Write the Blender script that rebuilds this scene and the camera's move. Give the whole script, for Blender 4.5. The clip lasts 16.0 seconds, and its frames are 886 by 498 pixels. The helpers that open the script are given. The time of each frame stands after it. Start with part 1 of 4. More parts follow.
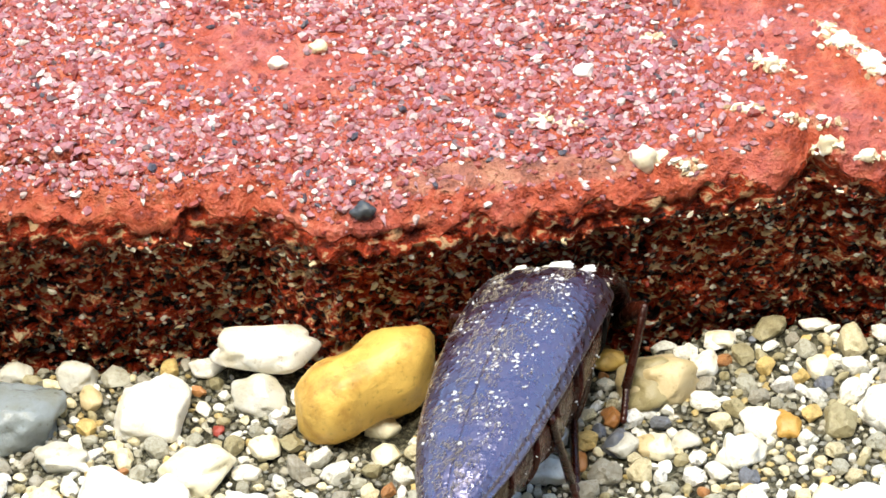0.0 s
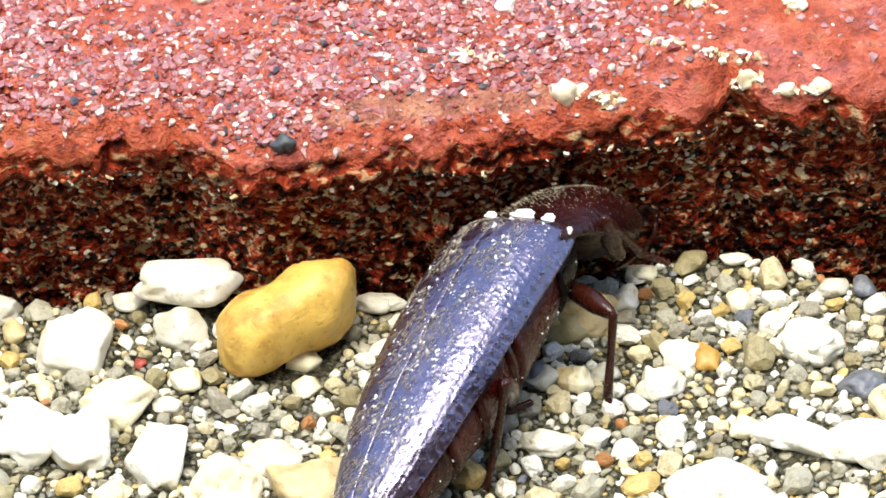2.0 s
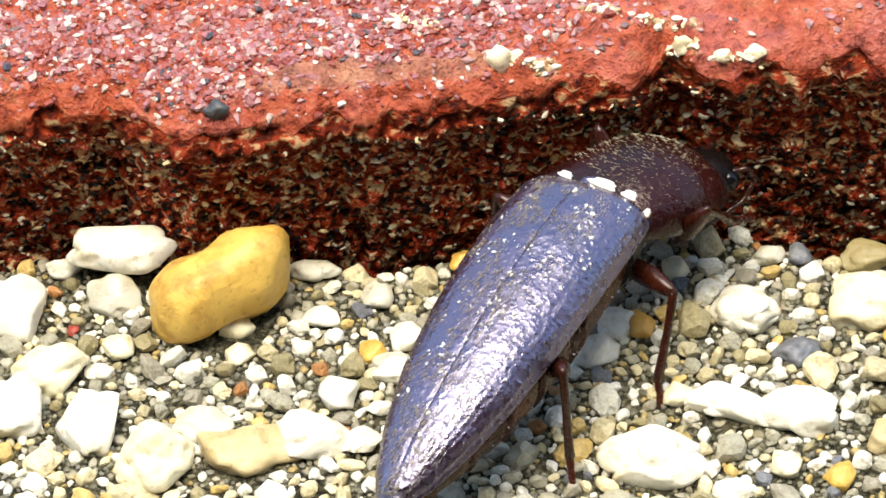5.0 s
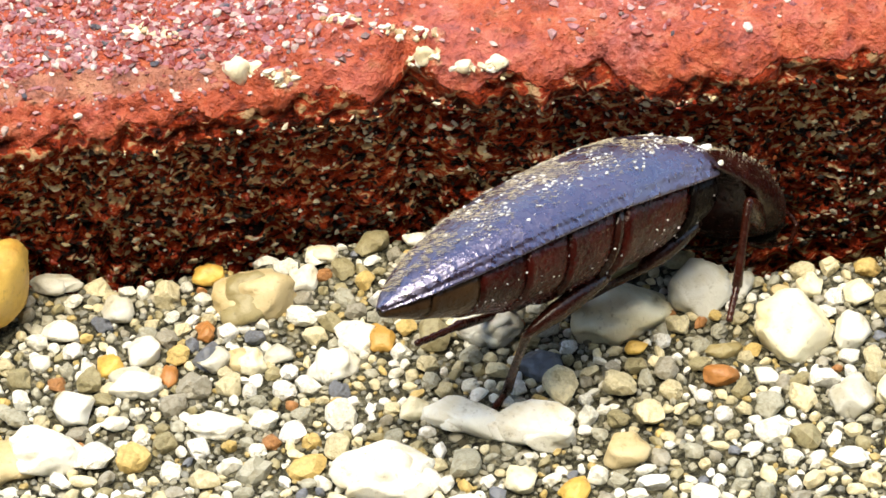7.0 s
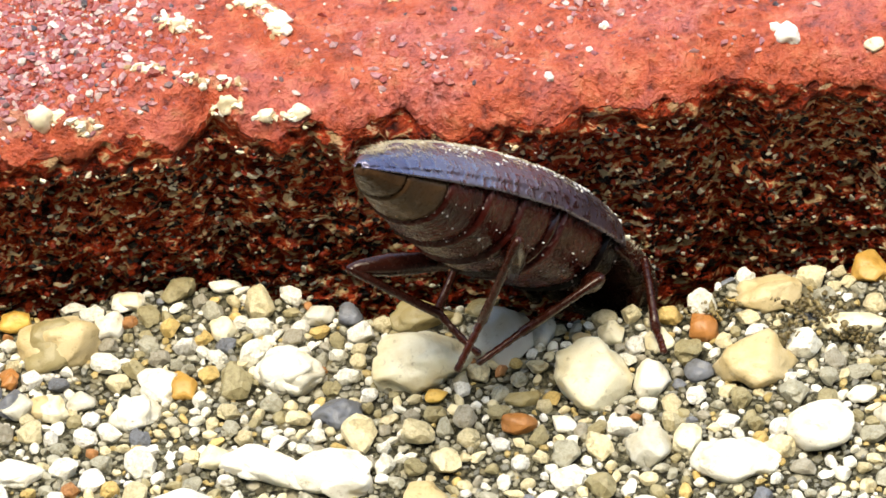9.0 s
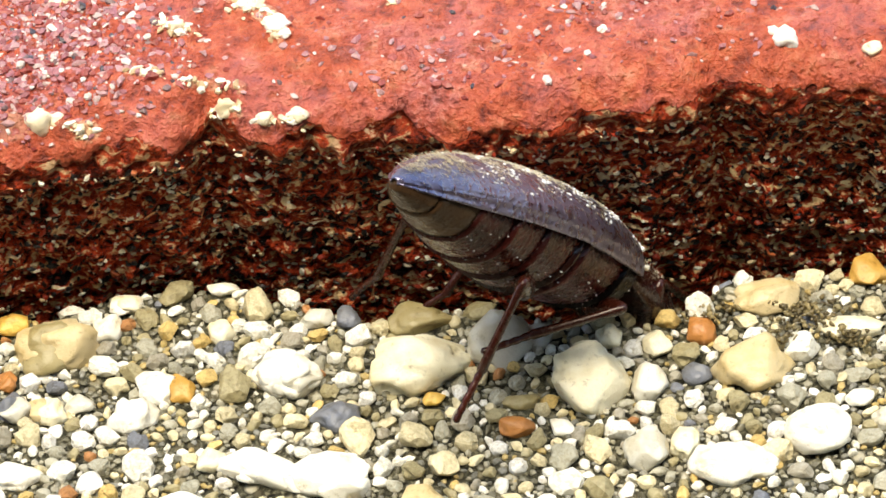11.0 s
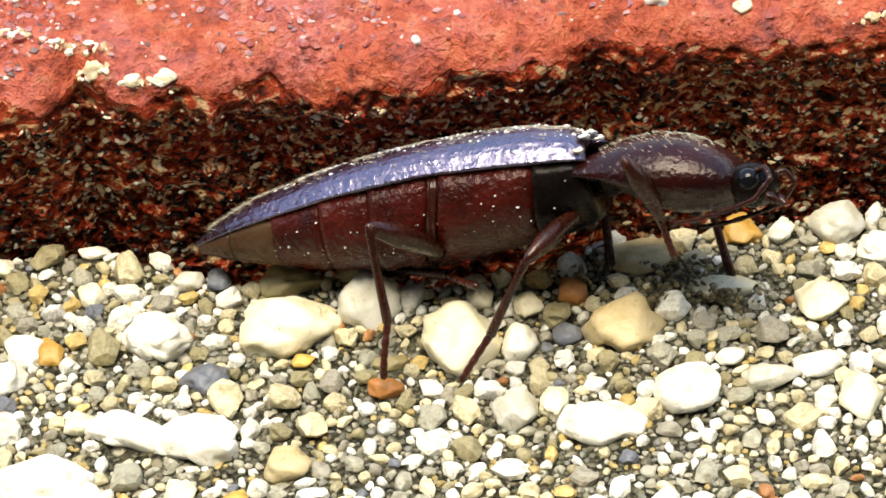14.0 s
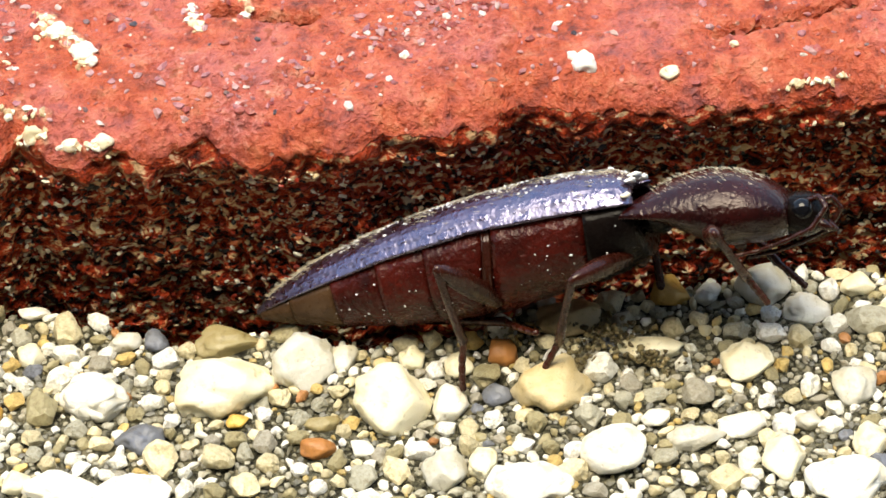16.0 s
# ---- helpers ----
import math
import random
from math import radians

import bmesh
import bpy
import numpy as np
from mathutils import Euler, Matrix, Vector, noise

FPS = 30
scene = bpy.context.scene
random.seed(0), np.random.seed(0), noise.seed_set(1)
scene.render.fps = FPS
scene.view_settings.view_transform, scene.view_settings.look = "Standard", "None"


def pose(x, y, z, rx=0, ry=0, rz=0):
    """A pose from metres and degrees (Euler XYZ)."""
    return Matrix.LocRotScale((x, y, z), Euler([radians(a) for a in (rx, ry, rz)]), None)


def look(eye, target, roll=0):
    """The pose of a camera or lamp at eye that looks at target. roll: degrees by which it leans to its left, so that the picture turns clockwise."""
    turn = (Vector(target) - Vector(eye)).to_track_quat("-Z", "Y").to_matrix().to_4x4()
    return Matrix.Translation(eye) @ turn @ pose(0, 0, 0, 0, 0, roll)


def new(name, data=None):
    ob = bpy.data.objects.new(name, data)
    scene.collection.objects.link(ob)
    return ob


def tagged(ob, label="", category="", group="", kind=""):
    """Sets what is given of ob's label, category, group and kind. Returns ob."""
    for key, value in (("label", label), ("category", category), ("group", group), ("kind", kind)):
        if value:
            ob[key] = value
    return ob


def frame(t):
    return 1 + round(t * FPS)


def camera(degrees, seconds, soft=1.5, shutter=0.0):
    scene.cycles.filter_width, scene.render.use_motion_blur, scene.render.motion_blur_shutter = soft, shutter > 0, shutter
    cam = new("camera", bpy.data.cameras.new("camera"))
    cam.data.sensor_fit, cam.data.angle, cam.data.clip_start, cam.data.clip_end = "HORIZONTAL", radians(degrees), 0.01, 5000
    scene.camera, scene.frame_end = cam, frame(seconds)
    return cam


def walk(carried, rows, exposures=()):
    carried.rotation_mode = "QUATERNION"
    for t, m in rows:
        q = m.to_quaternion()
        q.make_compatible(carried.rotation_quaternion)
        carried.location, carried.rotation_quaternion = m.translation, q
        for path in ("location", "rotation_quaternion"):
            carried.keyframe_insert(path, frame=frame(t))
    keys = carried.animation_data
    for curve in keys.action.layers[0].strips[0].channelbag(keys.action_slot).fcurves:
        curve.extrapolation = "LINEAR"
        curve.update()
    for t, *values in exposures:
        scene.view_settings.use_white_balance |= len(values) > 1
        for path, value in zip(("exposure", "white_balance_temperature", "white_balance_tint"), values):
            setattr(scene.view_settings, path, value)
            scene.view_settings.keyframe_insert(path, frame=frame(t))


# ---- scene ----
cam = camera(10.0, 16.0, soft=1.6)
MM = 0.001
DIST = 162.88   # mm from the eye to the middle of the picture
EL = radians(42.0)   # how far the camera looks down
FWD = Vector((0, math.cos(EL), -math.sin(EL)))
UP = Vector((0, math.sin(EL), math.cos(EL)))
RIGHT = Vector((1, 0, 0))
# seconds, mm to the right, mm up the picture, mm further back, roll
PATH = [
    (0.0, 0.000, 3.210, 0.297, -3.97),
    (0.5, 0.046, 2.037, 0.200, -3.98),
    (1.0, 0.249, 1.047, 0.050, -3.94),
    (1.5, 3.564, 1.508, 0.636, -4.14),
    (2.0, 2.364, 0.928, 0.912, -3.90),
    (2.5, 2.514, 0.668, 0.495, -3.87),
    (3.0, 2.333, 1.016, 1.468, -4.15),
    (3.2, 0.467, 1.658, 0.683, -4.02),
    (5.3, 5.773, -0.362, 0.269, -3.83),
    (5.5, 6.644, 0.734, 0.547, -3.87),
    (6.0, 7.317, -0.308, -0.337, -3.68),
    (6.5, 11.523, 0.234, -1.534, -4.01),
    (7.0, 12.553, -0.408, -1.419, -4.00),
    (7.5, 14.559, 0.961, -2.039, -3.83),
    (8.0, 15.945, 1.441, -0.946, -3.85),
    (8.5, 18.075, 1.522, -0.537, -3.93),
    (8.7, 18.791, 0.676, -0.747, -3.95),
    (10.8, 18.936, 0.823, -0.555, -3.94),
    (11.0, 18.913, 0.772, -0.637, -3.90),
    (11.5, 18.881, 2.396, 0.534, -3.91),
    (12.0, 20.679, 4.013, 2.075, -3.82),
    (12.5, 20.857, 2.426, 2.321, -4.37),
    (13.0, 21.032, 0.667, 0.443, -4.22),
    (13.5, 22.312, -1.470, 0.131, -4.39),
    (14.0, 22.895, -0.735, -1.297, -4.26),
    (14.5, 22.590, 1.139, -1.310, -4.03),
    (15.0, 23.681, -0.206, -0.870, -4.01),
    (15.5, 24.700, 1.093, 0.145, -4.23),
    (16.0, 25.196, 1.078, 1.584, -4.22),
]


def eye_pose(a, b, c, roll):
    eye = RIGHT * a + UP * b - FWD * (DIST + c)
    return look(eye * MM, (eye + FWD * 50) * MM, roll)


walk(cam, [(t, eye_pose(a, b, c, roll)) for t, a, b, c, roll in PATH], [(0.0, 1.75, 6750, 5), (3.2, 1.75, 6800, 5), (5.3, 1.68, 7300, 5), (8.7, 1.66, 7450, 5), (16.0, 1.66, 7450, 5)])

# ---- light: bright open sky and a soft sun almost overhead ----
world = bpy.data.worlds.new("sky")
scene.world = world
world.use_nodes = True
wn = world.node_tree.nodes
sky = wn.new("ShaderNodeTexSky")
sky.sky_type = "NISHITA"
sky.sun_disc = False
sky.sun_elevation = radians(80)
sky.sun_rotation = radians(-144)
wn["Background"].inputs["Strength"].default_value = 0.15
world.node_tree.links.new(sky.outputs[0], wn["Background"].inputs["Color"])
sun = new("sun", bpy.data.lights.new("sun", "SUN"))
sun.data.energy = 1.96
sun.data.angle = radians(42)
sun.data.color = (1.0, 0.93, 0.80)
sun.matrix_world = look((-0.1, -0.14, 1.0), (0, 0, 0))


# ---- materials ----
def nodes_of(name):
    m = bpy.data.materials.new(name)
    m.use_nodes = True
    nt = m.node_tree
    return m, nt, nt.nodes["Principled BSDF"]


def add(nt, kind, **settings):
    n = nt.nodes.new(kind)
    for key, value in settings.items():
        if key == "blend":
            n.blend_type = value
        elif key == "data":
            n.data_type = value
        elif key == "op":
            n.operation = value
        elif key == "feature":
            n.feature = value
        else:
            n.inputs[key].default_value = value
    return n


def ramp(nt, source, stops, constant=False):
    r = nt.nodes.new("ShaderNodeValToRGB")
    if constant:
        r.color_ramp.interpolation = "CONSTANT"
    e = r.color_ramp.elements
    while len(e) < len(stops):
        e.new(0.5)
    for el, (p, c) in zip(e, stops):
        el.position = p
        el.color = (*c, 1) if len(c) == 3 else (c[0],) * 3 + (1,)
    nt.links.new(source, r.inputs[0])
    return r


def mix(nt, fac, a, b, blend="MIX"):
    n = nt.nodes.new("ShaderNodeMix")
    n.data_type = "RGBA"
    n.blend_type = blend
    for socket, value in ((n.inputs[0], fac), (n.inputs[6], a), (n.inputs[7], b)):
        if isinstance(value, (int, float)):
            socket.default_value = value
        elif isinstance(value, tuple):
            socket.default_value = (*value, 1)
        else:
            nt.links.new(value, socket)
    return n.outputs[2]


def noise_tex(nt, coords, scale, detail=4.0, rough=0.6):
    n = add(nt, "ShaderNodeTexNoise", Scale=scale, Detail=detail, Roughness=rough)
    nt.links.new(coords, n.inputs["Vector"])
    return n


def bump(nt, bsdf, heights, strength=1.0):
    """heights: (socket, metres)"""
    last = None
    for socket, d in heights:
        b = add(nt, "ShaderNodeBump", Strength=strength, Distance=d)
        nt.links.new(socket, b.inputs["Height"])
        if last:
            nt.links.new(last.outputs[0], b.inputs["Normal"])
        last = b
    nt.links.new(last.outputs[0], bsdf.inputs["Normal"])


def coords_of(nt):
    return nt.nodes.new("ShaderNodeTexCoord").outputs["Object"]


def brick_material():
    m, nt, b = nodes_of("weathered_red_brick")
    c = coords_of(nt)
    attr = nt.nodes.new("ShaderNodeAttribute")
    attr.attribute_name = "wear_shade"      # red: bare soiled side with painted shade, green: grey smear, blue: pale lime crust
    sep = nt.nodes.new("ShaderNodeSeparateColor")
    nt.links.new(attr.outputs["Color"], sep.inputs[0])
    big = noise_tex(nt, c, 260, 5, 0.6)
    mid = noise_tex(nt, c, 1300, 5, 0.7)
    fine = noise_tex(nt, c, 5200, 4, 0.7)
    red = ramp(nt, mid.outputs[0], [(0.32, (0.078, 0.0109, 0.00468)), (0.42, (0.34, 0.060, 0.026)), (0.56, (0.44, 0.104, 0.060)), (0.72, (0.50, 0.18, 0.13))])
    pink = ramp(nt, fine.outputs[0], [(0.36, (0.0936, 0.0195, 0.0195)), (0.5, (0.32, 0.095, 0.10)), (0.64, (0.52, 0.28, 0.29))])
    blotch = ramp(nt, big.outputs[0], [(0.53, (0,)), (0.68, (1,))])
    col = mix(nt, blotch.outputs[0], red.outputs[0], pink.outputs[0])
    patch = noise_tex(nt, c, 330, 5, 0.6)
    rosy = ramp(nt, patch.outputs[0], [(0.50, (0,)), (0.60, (1,))])
    ruddy = ramp(nt, patch.outputs[0], [(0.36, (1,)), (0.46, (0,))])
    col = mix(nt, ruddy.outputs[0], col, mix(nt, 0.6, col, (0.36, 0.070, 0.022)))
    col = mix(nt, rosy.outputs[0], col, mix(nt, 0.6, col, (0.42, 0.155, 0.17)))
    pits = noise_tex(nt, c, 2100, 3, 0.55)
    pit = ramp(nt, pits.outputs[0], [(0.35, (1,)), (0.40, (0,))])
    col = mix(nt, pit.outputs[0], col, (0.09, 0.02, 0.012))
    # grains of quartz and slag in the clay
    v = add(nt, "ShaderNodeTexVoronoi", Scale=2300.0)
    nt.links.new(c, v.inputs["Vector"])
    speck = ramp(nt, v.outputs["Distance"], [(0.10, (1,)), (0.2, (0,))])
    vs = nt.nodes.new("ShaderNodeSeparateColor")
    nt.links.new(v.outputs["Color"], vs.inputs[0])
    few = ramp(nt, vs.outputs[0], [(0.88, (0,)), (0.9, (1,))])
    dark = ramp(nt, vs.outputs[1], [(0.9, (0,)), (0.93, (1,))])
    one = add(nt, "ShaderNodeMath", op="MULTIPLY")
    nt.links.new(speck.outputs[0], one.inputs[0])
    nt.links.new(few.outputs[0], one.inputs[1])
    two = add(nt, "ShaderNodeMath", op="MULTIPLY")
    nt.links.new(speck.outputs[0], two.inputs[0])
    nt.links.new(dark.outputs[0], two.inputs[1])
    col = mix(nt, one.outputs[0], col, (0.75, 0.62, 0.55))
    col = mix(nt, two.outputs[0], col, (0.07, 0.05, 0.05))
    grey = ramp(nt, mid.outputs[0], [(0.3, (0.12, 0.07, 0.05)), (0.7, (0.48, 0.36, 0.27))])
    def broken(channel, width):
        """The wear mask, broken up by the grain."""
        a = add(nt, "ShaderNodeMath", op="ADD")
        nt.links.new(sep.outputs[channel], a.inputs[0])
        nt.links.new(mid.outputs[0], a.inputs[1])
        return ramp(nt, a.outputs[0], [(0.92 - width, (0,)), (0.92 + width, (1,))]).outputs[0]

    col = mix(nt, broken(1, 0.3), col, grey.outputs[0])
    crust = ramp(nt, fine.outputs[0], [(0.35, (0.34, 0.22, 0.10)), (0.6, (0.80, 0.68, 0.46))])
    col = mix(nt, broken(2, 0.12), col, crust.outputs[0])
    # the bare, soiled side: short crooked flecks of clay, lime and glint in shaded black soil
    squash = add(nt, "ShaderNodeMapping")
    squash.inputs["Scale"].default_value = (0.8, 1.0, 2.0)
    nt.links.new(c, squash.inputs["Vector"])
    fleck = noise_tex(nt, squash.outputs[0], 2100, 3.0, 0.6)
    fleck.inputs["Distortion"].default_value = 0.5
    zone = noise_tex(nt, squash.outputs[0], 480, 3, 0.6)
    # shade is painted into the near-black stops, wet glints into the cream ones
    soil_shade = ramp(nt, fleck.outputs[0], [(0.48, (0.002, 0.001, 0.001)), (0.515, (0.14, 0.022, 0.008)), (0.55, (0.40, 0.11, 0.04)), (0.58, (0.88, 0.74, 0.50))])
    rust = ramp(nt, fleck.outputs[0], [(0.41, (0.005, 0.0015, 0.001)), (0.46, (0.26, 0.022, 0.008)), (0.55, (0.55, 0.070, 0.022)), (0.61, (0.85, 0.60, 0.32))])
    side = mix(nt, ramp(nt, zone.outputs[0], [(0.34, (0,)), (0.46, (1,))]).outputs[0], soil_shade.outputs[0], rust.outputs[0])
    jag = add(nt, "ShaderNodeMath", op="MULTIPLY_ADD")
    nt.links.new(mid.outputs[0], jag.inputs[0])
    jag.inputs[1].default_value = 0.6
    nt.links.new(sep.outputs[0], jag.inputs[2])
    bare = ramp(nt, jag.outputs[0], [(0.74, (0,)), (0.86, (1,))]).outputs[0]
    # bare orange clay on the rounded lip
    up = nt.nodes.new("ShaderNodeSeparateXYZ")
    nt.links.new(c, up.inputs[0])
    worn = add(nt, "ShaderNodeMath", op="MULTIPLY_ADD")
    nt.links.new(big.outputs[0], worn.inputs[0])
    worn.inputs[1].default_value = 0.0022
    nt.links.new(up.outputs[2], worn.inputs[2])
    clay = ramp(nt, mid.outputs[0], [(0.35, (0.16, 0.016, 0.005)), (0.5, (0.46, 0.066, 0.018)), (0.68, (0.56, 0.16, 0.06))])
    band = ramp(nt, worn.outputs[0], [(0.0, (0.8,)), (0.0075, (0.95,)), (0.0082, (0,))])
    col = mix(nt, band.outputs[0], col, clay.outputs[0])
    # rust-brown band just under the lip, with the lip's shading painted in
    lip_shade = ramp(nt, mid.outputs[0], [(0.36, (0.02, 0.003, 0.002)), (0.50, (0.15, 0.018, 0.006)), (0.66, (0.34, 0.052, 0.018))])
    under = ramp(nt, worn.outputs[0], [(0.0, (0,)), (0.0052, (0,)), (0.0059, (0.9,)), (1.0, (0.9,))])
    side = mix(nt, under.outputs[0], side, lip_shade.outputs[0])
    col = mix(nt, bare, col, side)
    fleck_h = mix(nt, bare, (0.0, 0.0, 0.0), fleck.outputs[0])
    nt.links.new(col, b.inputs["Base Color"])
    b.inputs["Specular IOR Level"].default_value = 0.22
    rr = ramp(nt, fine.outputs[0], [(0.3, (0.6,)), (0.7, (0.36,))])
    damp = mix(nt, bare, rr.outputs[0], (0.35, 0.35, 0.35))
    nt.links.new(damp, b.inputs["Roughness"])
    nt.links.new(ramp(nt, bare, [(0.0, (0.45,)), (1.0, (0.1,))]).outputs[0], b.inputs["Specular IOR Level"])
    bump(nt, b, [(patch.outputs[0], 0.00012), (mid.outputs[0], 0.00026), (pits.outputs[0], 0.0002), (fine.outputs[0], 0.00004), (fleck_h, 0.00014)])
    return m


def mortar_material():
    m, nt, b = nodes_of("sandy_grey_mortar")
    c = coords_of(nt)
    big = noise_tex(nt, c, 180, 5)
    fine = noise_tex(nt, c, 4200, 5, 0.75)
    base = ramp(nt, fine.outputs[0], [(0.40, (0.008, 0.007, 0.005)), (0.52, (0.07, 0.066, 0.045)), (0.66, (0.30, 0.28, 0.21))])
    tint = ramp(nt, big.outputs[0], [(0.35, (0.75, 0.72, 0.6)), (0.65, (1.05, 1.05, 1.0))])
    col = mix(nt, 1.0, base.outputs[0], tint.outputs[0], "MULTIPLY")
    v = add(nt, "ShaderNodeTexVoronoi", Scale=1500.0)
    nt.links.new(c, v.inputs["Vector"])
    dots = ramp(nt, v.outputs["Distance"], [(0.25, (1,)), (0.4, (0,))])
    vs = nt.nodes.new("ShaderNodeSeparateColor")
    nt.links.new(v.outputs["Color"], vs.inputs[0])
    tone = ramp(nt, vs.outputs[0], [(0.0, (0.06, 0.05, 0.03)), (0.5, (0.24, 0.21, 0.13)), (1.0, (0.62, 0.57, 0.44))])
    col = mix(nt, dots.outputs[0], col, tone.outputs[0])
    nt.links.new(col, b.inputs["Base Color"])
    b.inputs["Roughness"].default_value = 0.9
    b.inputs["Specular IOR Level"].default_value = 0.2
    bump(nt, b, [(dots.outputs[0], 0.00018), (fine.outputs[0], 0.00016)])
    return m


STONES = {"white": (0.86, 0.83, 0.74), "cream": (0.86, 0.79, 0.58), "grey": (0.60, 0.58, 0.50), "tan": (0.60, 0.48, 0.27), "yellow": (0.75, 0.48, 0.11),
          "ochre": (0.52, 0.30, 0.07), "orange": (0.45, 0.19, 0.055), "slate": (0.15, 0.16, 0.19), "olive": (0.33, 0.27, 0.13), "glassy": (0.45, 0.50, 0.50), "red": (0.35, 0.06, 0.04)}


def stone_material(name, colour):
    m, nt, b = nodes_of(name)
    c = coords_of(nt)
    mid = noise_tex(nt, c, 520, 5, 0.62)
    fine = noise_tex(nt, c, 3600, 4, 0.7)
    lo = tuple(x * f for x, f in zip(colour, (0.82, 0.74, 0.56)))
    if name == "yellow_stone":
        lo = (0.42, 0.20, 0.03)
    hi = tuple(min(0.9, x * 1.08) for x in colour)
    base = ramp(nt, mid.outputs[0], [(0.32, lo), (0.52, colour), (0.72, hi)])
    pits = ramp(nt, fine.outputs[0], [(0.27, (0.45, 0.4, 0.3)), (0.42, (1, 1, 1))])
    col = mix(nt, 0.8, base.outputs[0], pits.outputs[0], "MULTIPLY")
    nt.links.new(col, b.inputs["Base Color"])
    b.inputs["Roughness"].default_value = 0.42
    if name == "glassy_stone":
        b.inputs["Transmission Weight"].default_value = 0.45
        b.inputs["Roughness"].default_value = 0.25
    bump(nt, b, [(mid.outputs[0], 0.00012), (fine.outputs[0], 0.00005)])
    return m


def aggregate_material(name, per_island):
    """Mixed small stones, one colour a stone."""
    m, nt, b = nodes_of(name)
    c = coords_of(nt)
    if per_island:
        rnd = nt.nodes.new("ShaderNodeNewGeometry").outputs["Random Per Island"]
    else:
        rnd = nt.nodes.new("ShaderNodeObjectInfo").outputs["Random"]
    tone = ramp(nt, rnd, [(0.0, (0.84, 0.82, 0.72)), (0.22, (0.80, 0.70, 0.45)), (0.36, (0.42, 0.40, 0.31)), (0.52, (0.88, 0.86, 0.80)), (0.64, (0.62, 0.54, 0.34)), (0.75, (0.36, 0.31, 0.17)),
                          (0.85, (0.66, 0.47, 0.17)), (0.90, (0.36, 0.33, 0.26)), (0.955, (0.44, 0.20, 0.07)), (0.98, (0.17, 0.18, 0.21))], True)
    fine = noise_tex(nt, c, 3400, 4, 0.7)
    pits = ramp(nt, fine.outputs[0], [(0.3, (0.5, 0.45, 0.35)), (0.55, (1, 1, 1))])
    col = mix(nt, 0.85, tone.outputs[0], pits.outputs[0], "MULTIPLY")
    nt.links.new(col, b.inputs["Base Color"])
    b.inputs["Roughness"].default_value = 0.45
    bump(nt, b, [(fine.outputs[0], 0.00008)])
    return m


def grit_material(name, stops):
    m, nt, b = nodes_of(name)
    rnd = nt.nodes.new("ShaderNodeNewGeometry").outputs["Random Per Island"]
    tone = ramp(nt, rnd, stops, True)
    fine = noise_tex(nt, coords_of(nt), 6000, 3, 0.6)
    shade = ramp(nt, fine.outputs[0], [(0.3, (0.6, 0.55, 0.5)), (0.6, (1, 1, 1))])
    nt.links.new(mix(nt, 0.8, tone.outputs[0], shade.outputs[0], "MULTIPLY"), b.inputs["Base Color"])
    b.inputs["Roughness"].default_value = 0.4
    bump(nt, b, [(fine.outputs[0], 0.00005)])
    return m


def chitin(name, dark, light, rough, pit_scale=5200, pit=0.00003, coat=0.0, sheen=(1.0, 1.0, 1.0), gloss=0.4, ior=1.5, down=0.0):
    m, nt, b = nodes_of(name)
    c = coords_of(nt)
    mid = noise_tex(nt, c, 420, 4, 0.6)
    fine = noise_tex(nt, c, pit_scale, 3, 0.6)
    v = add(nt, "ShaderNodeTexVoronoi", Scale=pit_scale * 0.8)
    nt.links.new(c, v.inputs["Vector"])
    holes = ramp(nt, v.outputs["Distance"], [(0.12, (0,)), (0.34, (1,))])
    col = ramp(nt, mid.outputs[0], [(0.3, dark), (0.7, light)])
    nt.links.new(col.outputs[0], b.inputs["Base Color"])
    r = ramp(nt, fine.outputs[0], [(0.35, (rough * 1.5,)), (0.65, (rough * 0.7,))])
    nt.links.new(r.outputs[0], b.inputs["Roughness"])
    b.inputs["Coat Weight"].default_value = coat
    b.inputs["Coat Roughness"].default_value = 0.3
    b.inputs["Coat IOR"].default_value = 1.7
    b.inputs["Coat Tint"].default_value = (*sheen, 1)
    b.inputs["Specular Tint"].default_value = (*sheen, 1)
    b.inputs["Specular IOR Level"].default_value = gloss
    b.inputs["IOR"].default_value = ior
    b.inputs["Sheen Weight"].default_value = down      # fine pale down
    b.inputs["Sheen Roughness"].default_value = 0.3
    b.inputs["Sheen Tint"].default_value = (0.95, 0.92, 0.85, 1)
    bump(nt, b, [(holes.outputs[0], pit * 0.2), (fine.outputs[0], pit)])
    return m


M_BRICK = brick_material()
M_MORTAR = mortar_material()
M_STONE = {k: stone_material(k + "_stone", v) for k, v in STONES.items()}
M_AGG = aggregate_material("mixed_stone", False)
M_AGG_FINE = aggregate_material("mixed_fine_gravel", True)
M_GRIT_TOP = grit_material("red_brick_grit", [(0.0, (0.361, 0.082, 0.0656)), (0.2, (0.41, 0.164, 0.18)), (0.4, (0.246, 0.0328, 0.0246)), (0.52, (0.476, 0.271, 0.279)), (0.68, (0.344, 0.131, 0.156)), (0.8, (0.59, 0.451, 0.426)), (0.87, (0.705, 0.656, 0.607)), (0.95, (0.18, 0.107, 0.107)), (0.98, (0.0656, 0.0574, 0.0738))])
# the cream grains also stand in for glints on the side
M_GRIT_SIDE = grit_material("soil_and_glint_grit", [(0.0, (0.006, 0.002, 0.001)), (0.34, (0.36, 0.032, 0.010)), (0.62, (0.55, 0.15, 0.05)), (0.74, (0.82, 0.64, 0.38)), (0.87, (0.92, 0.86, 0.70))])
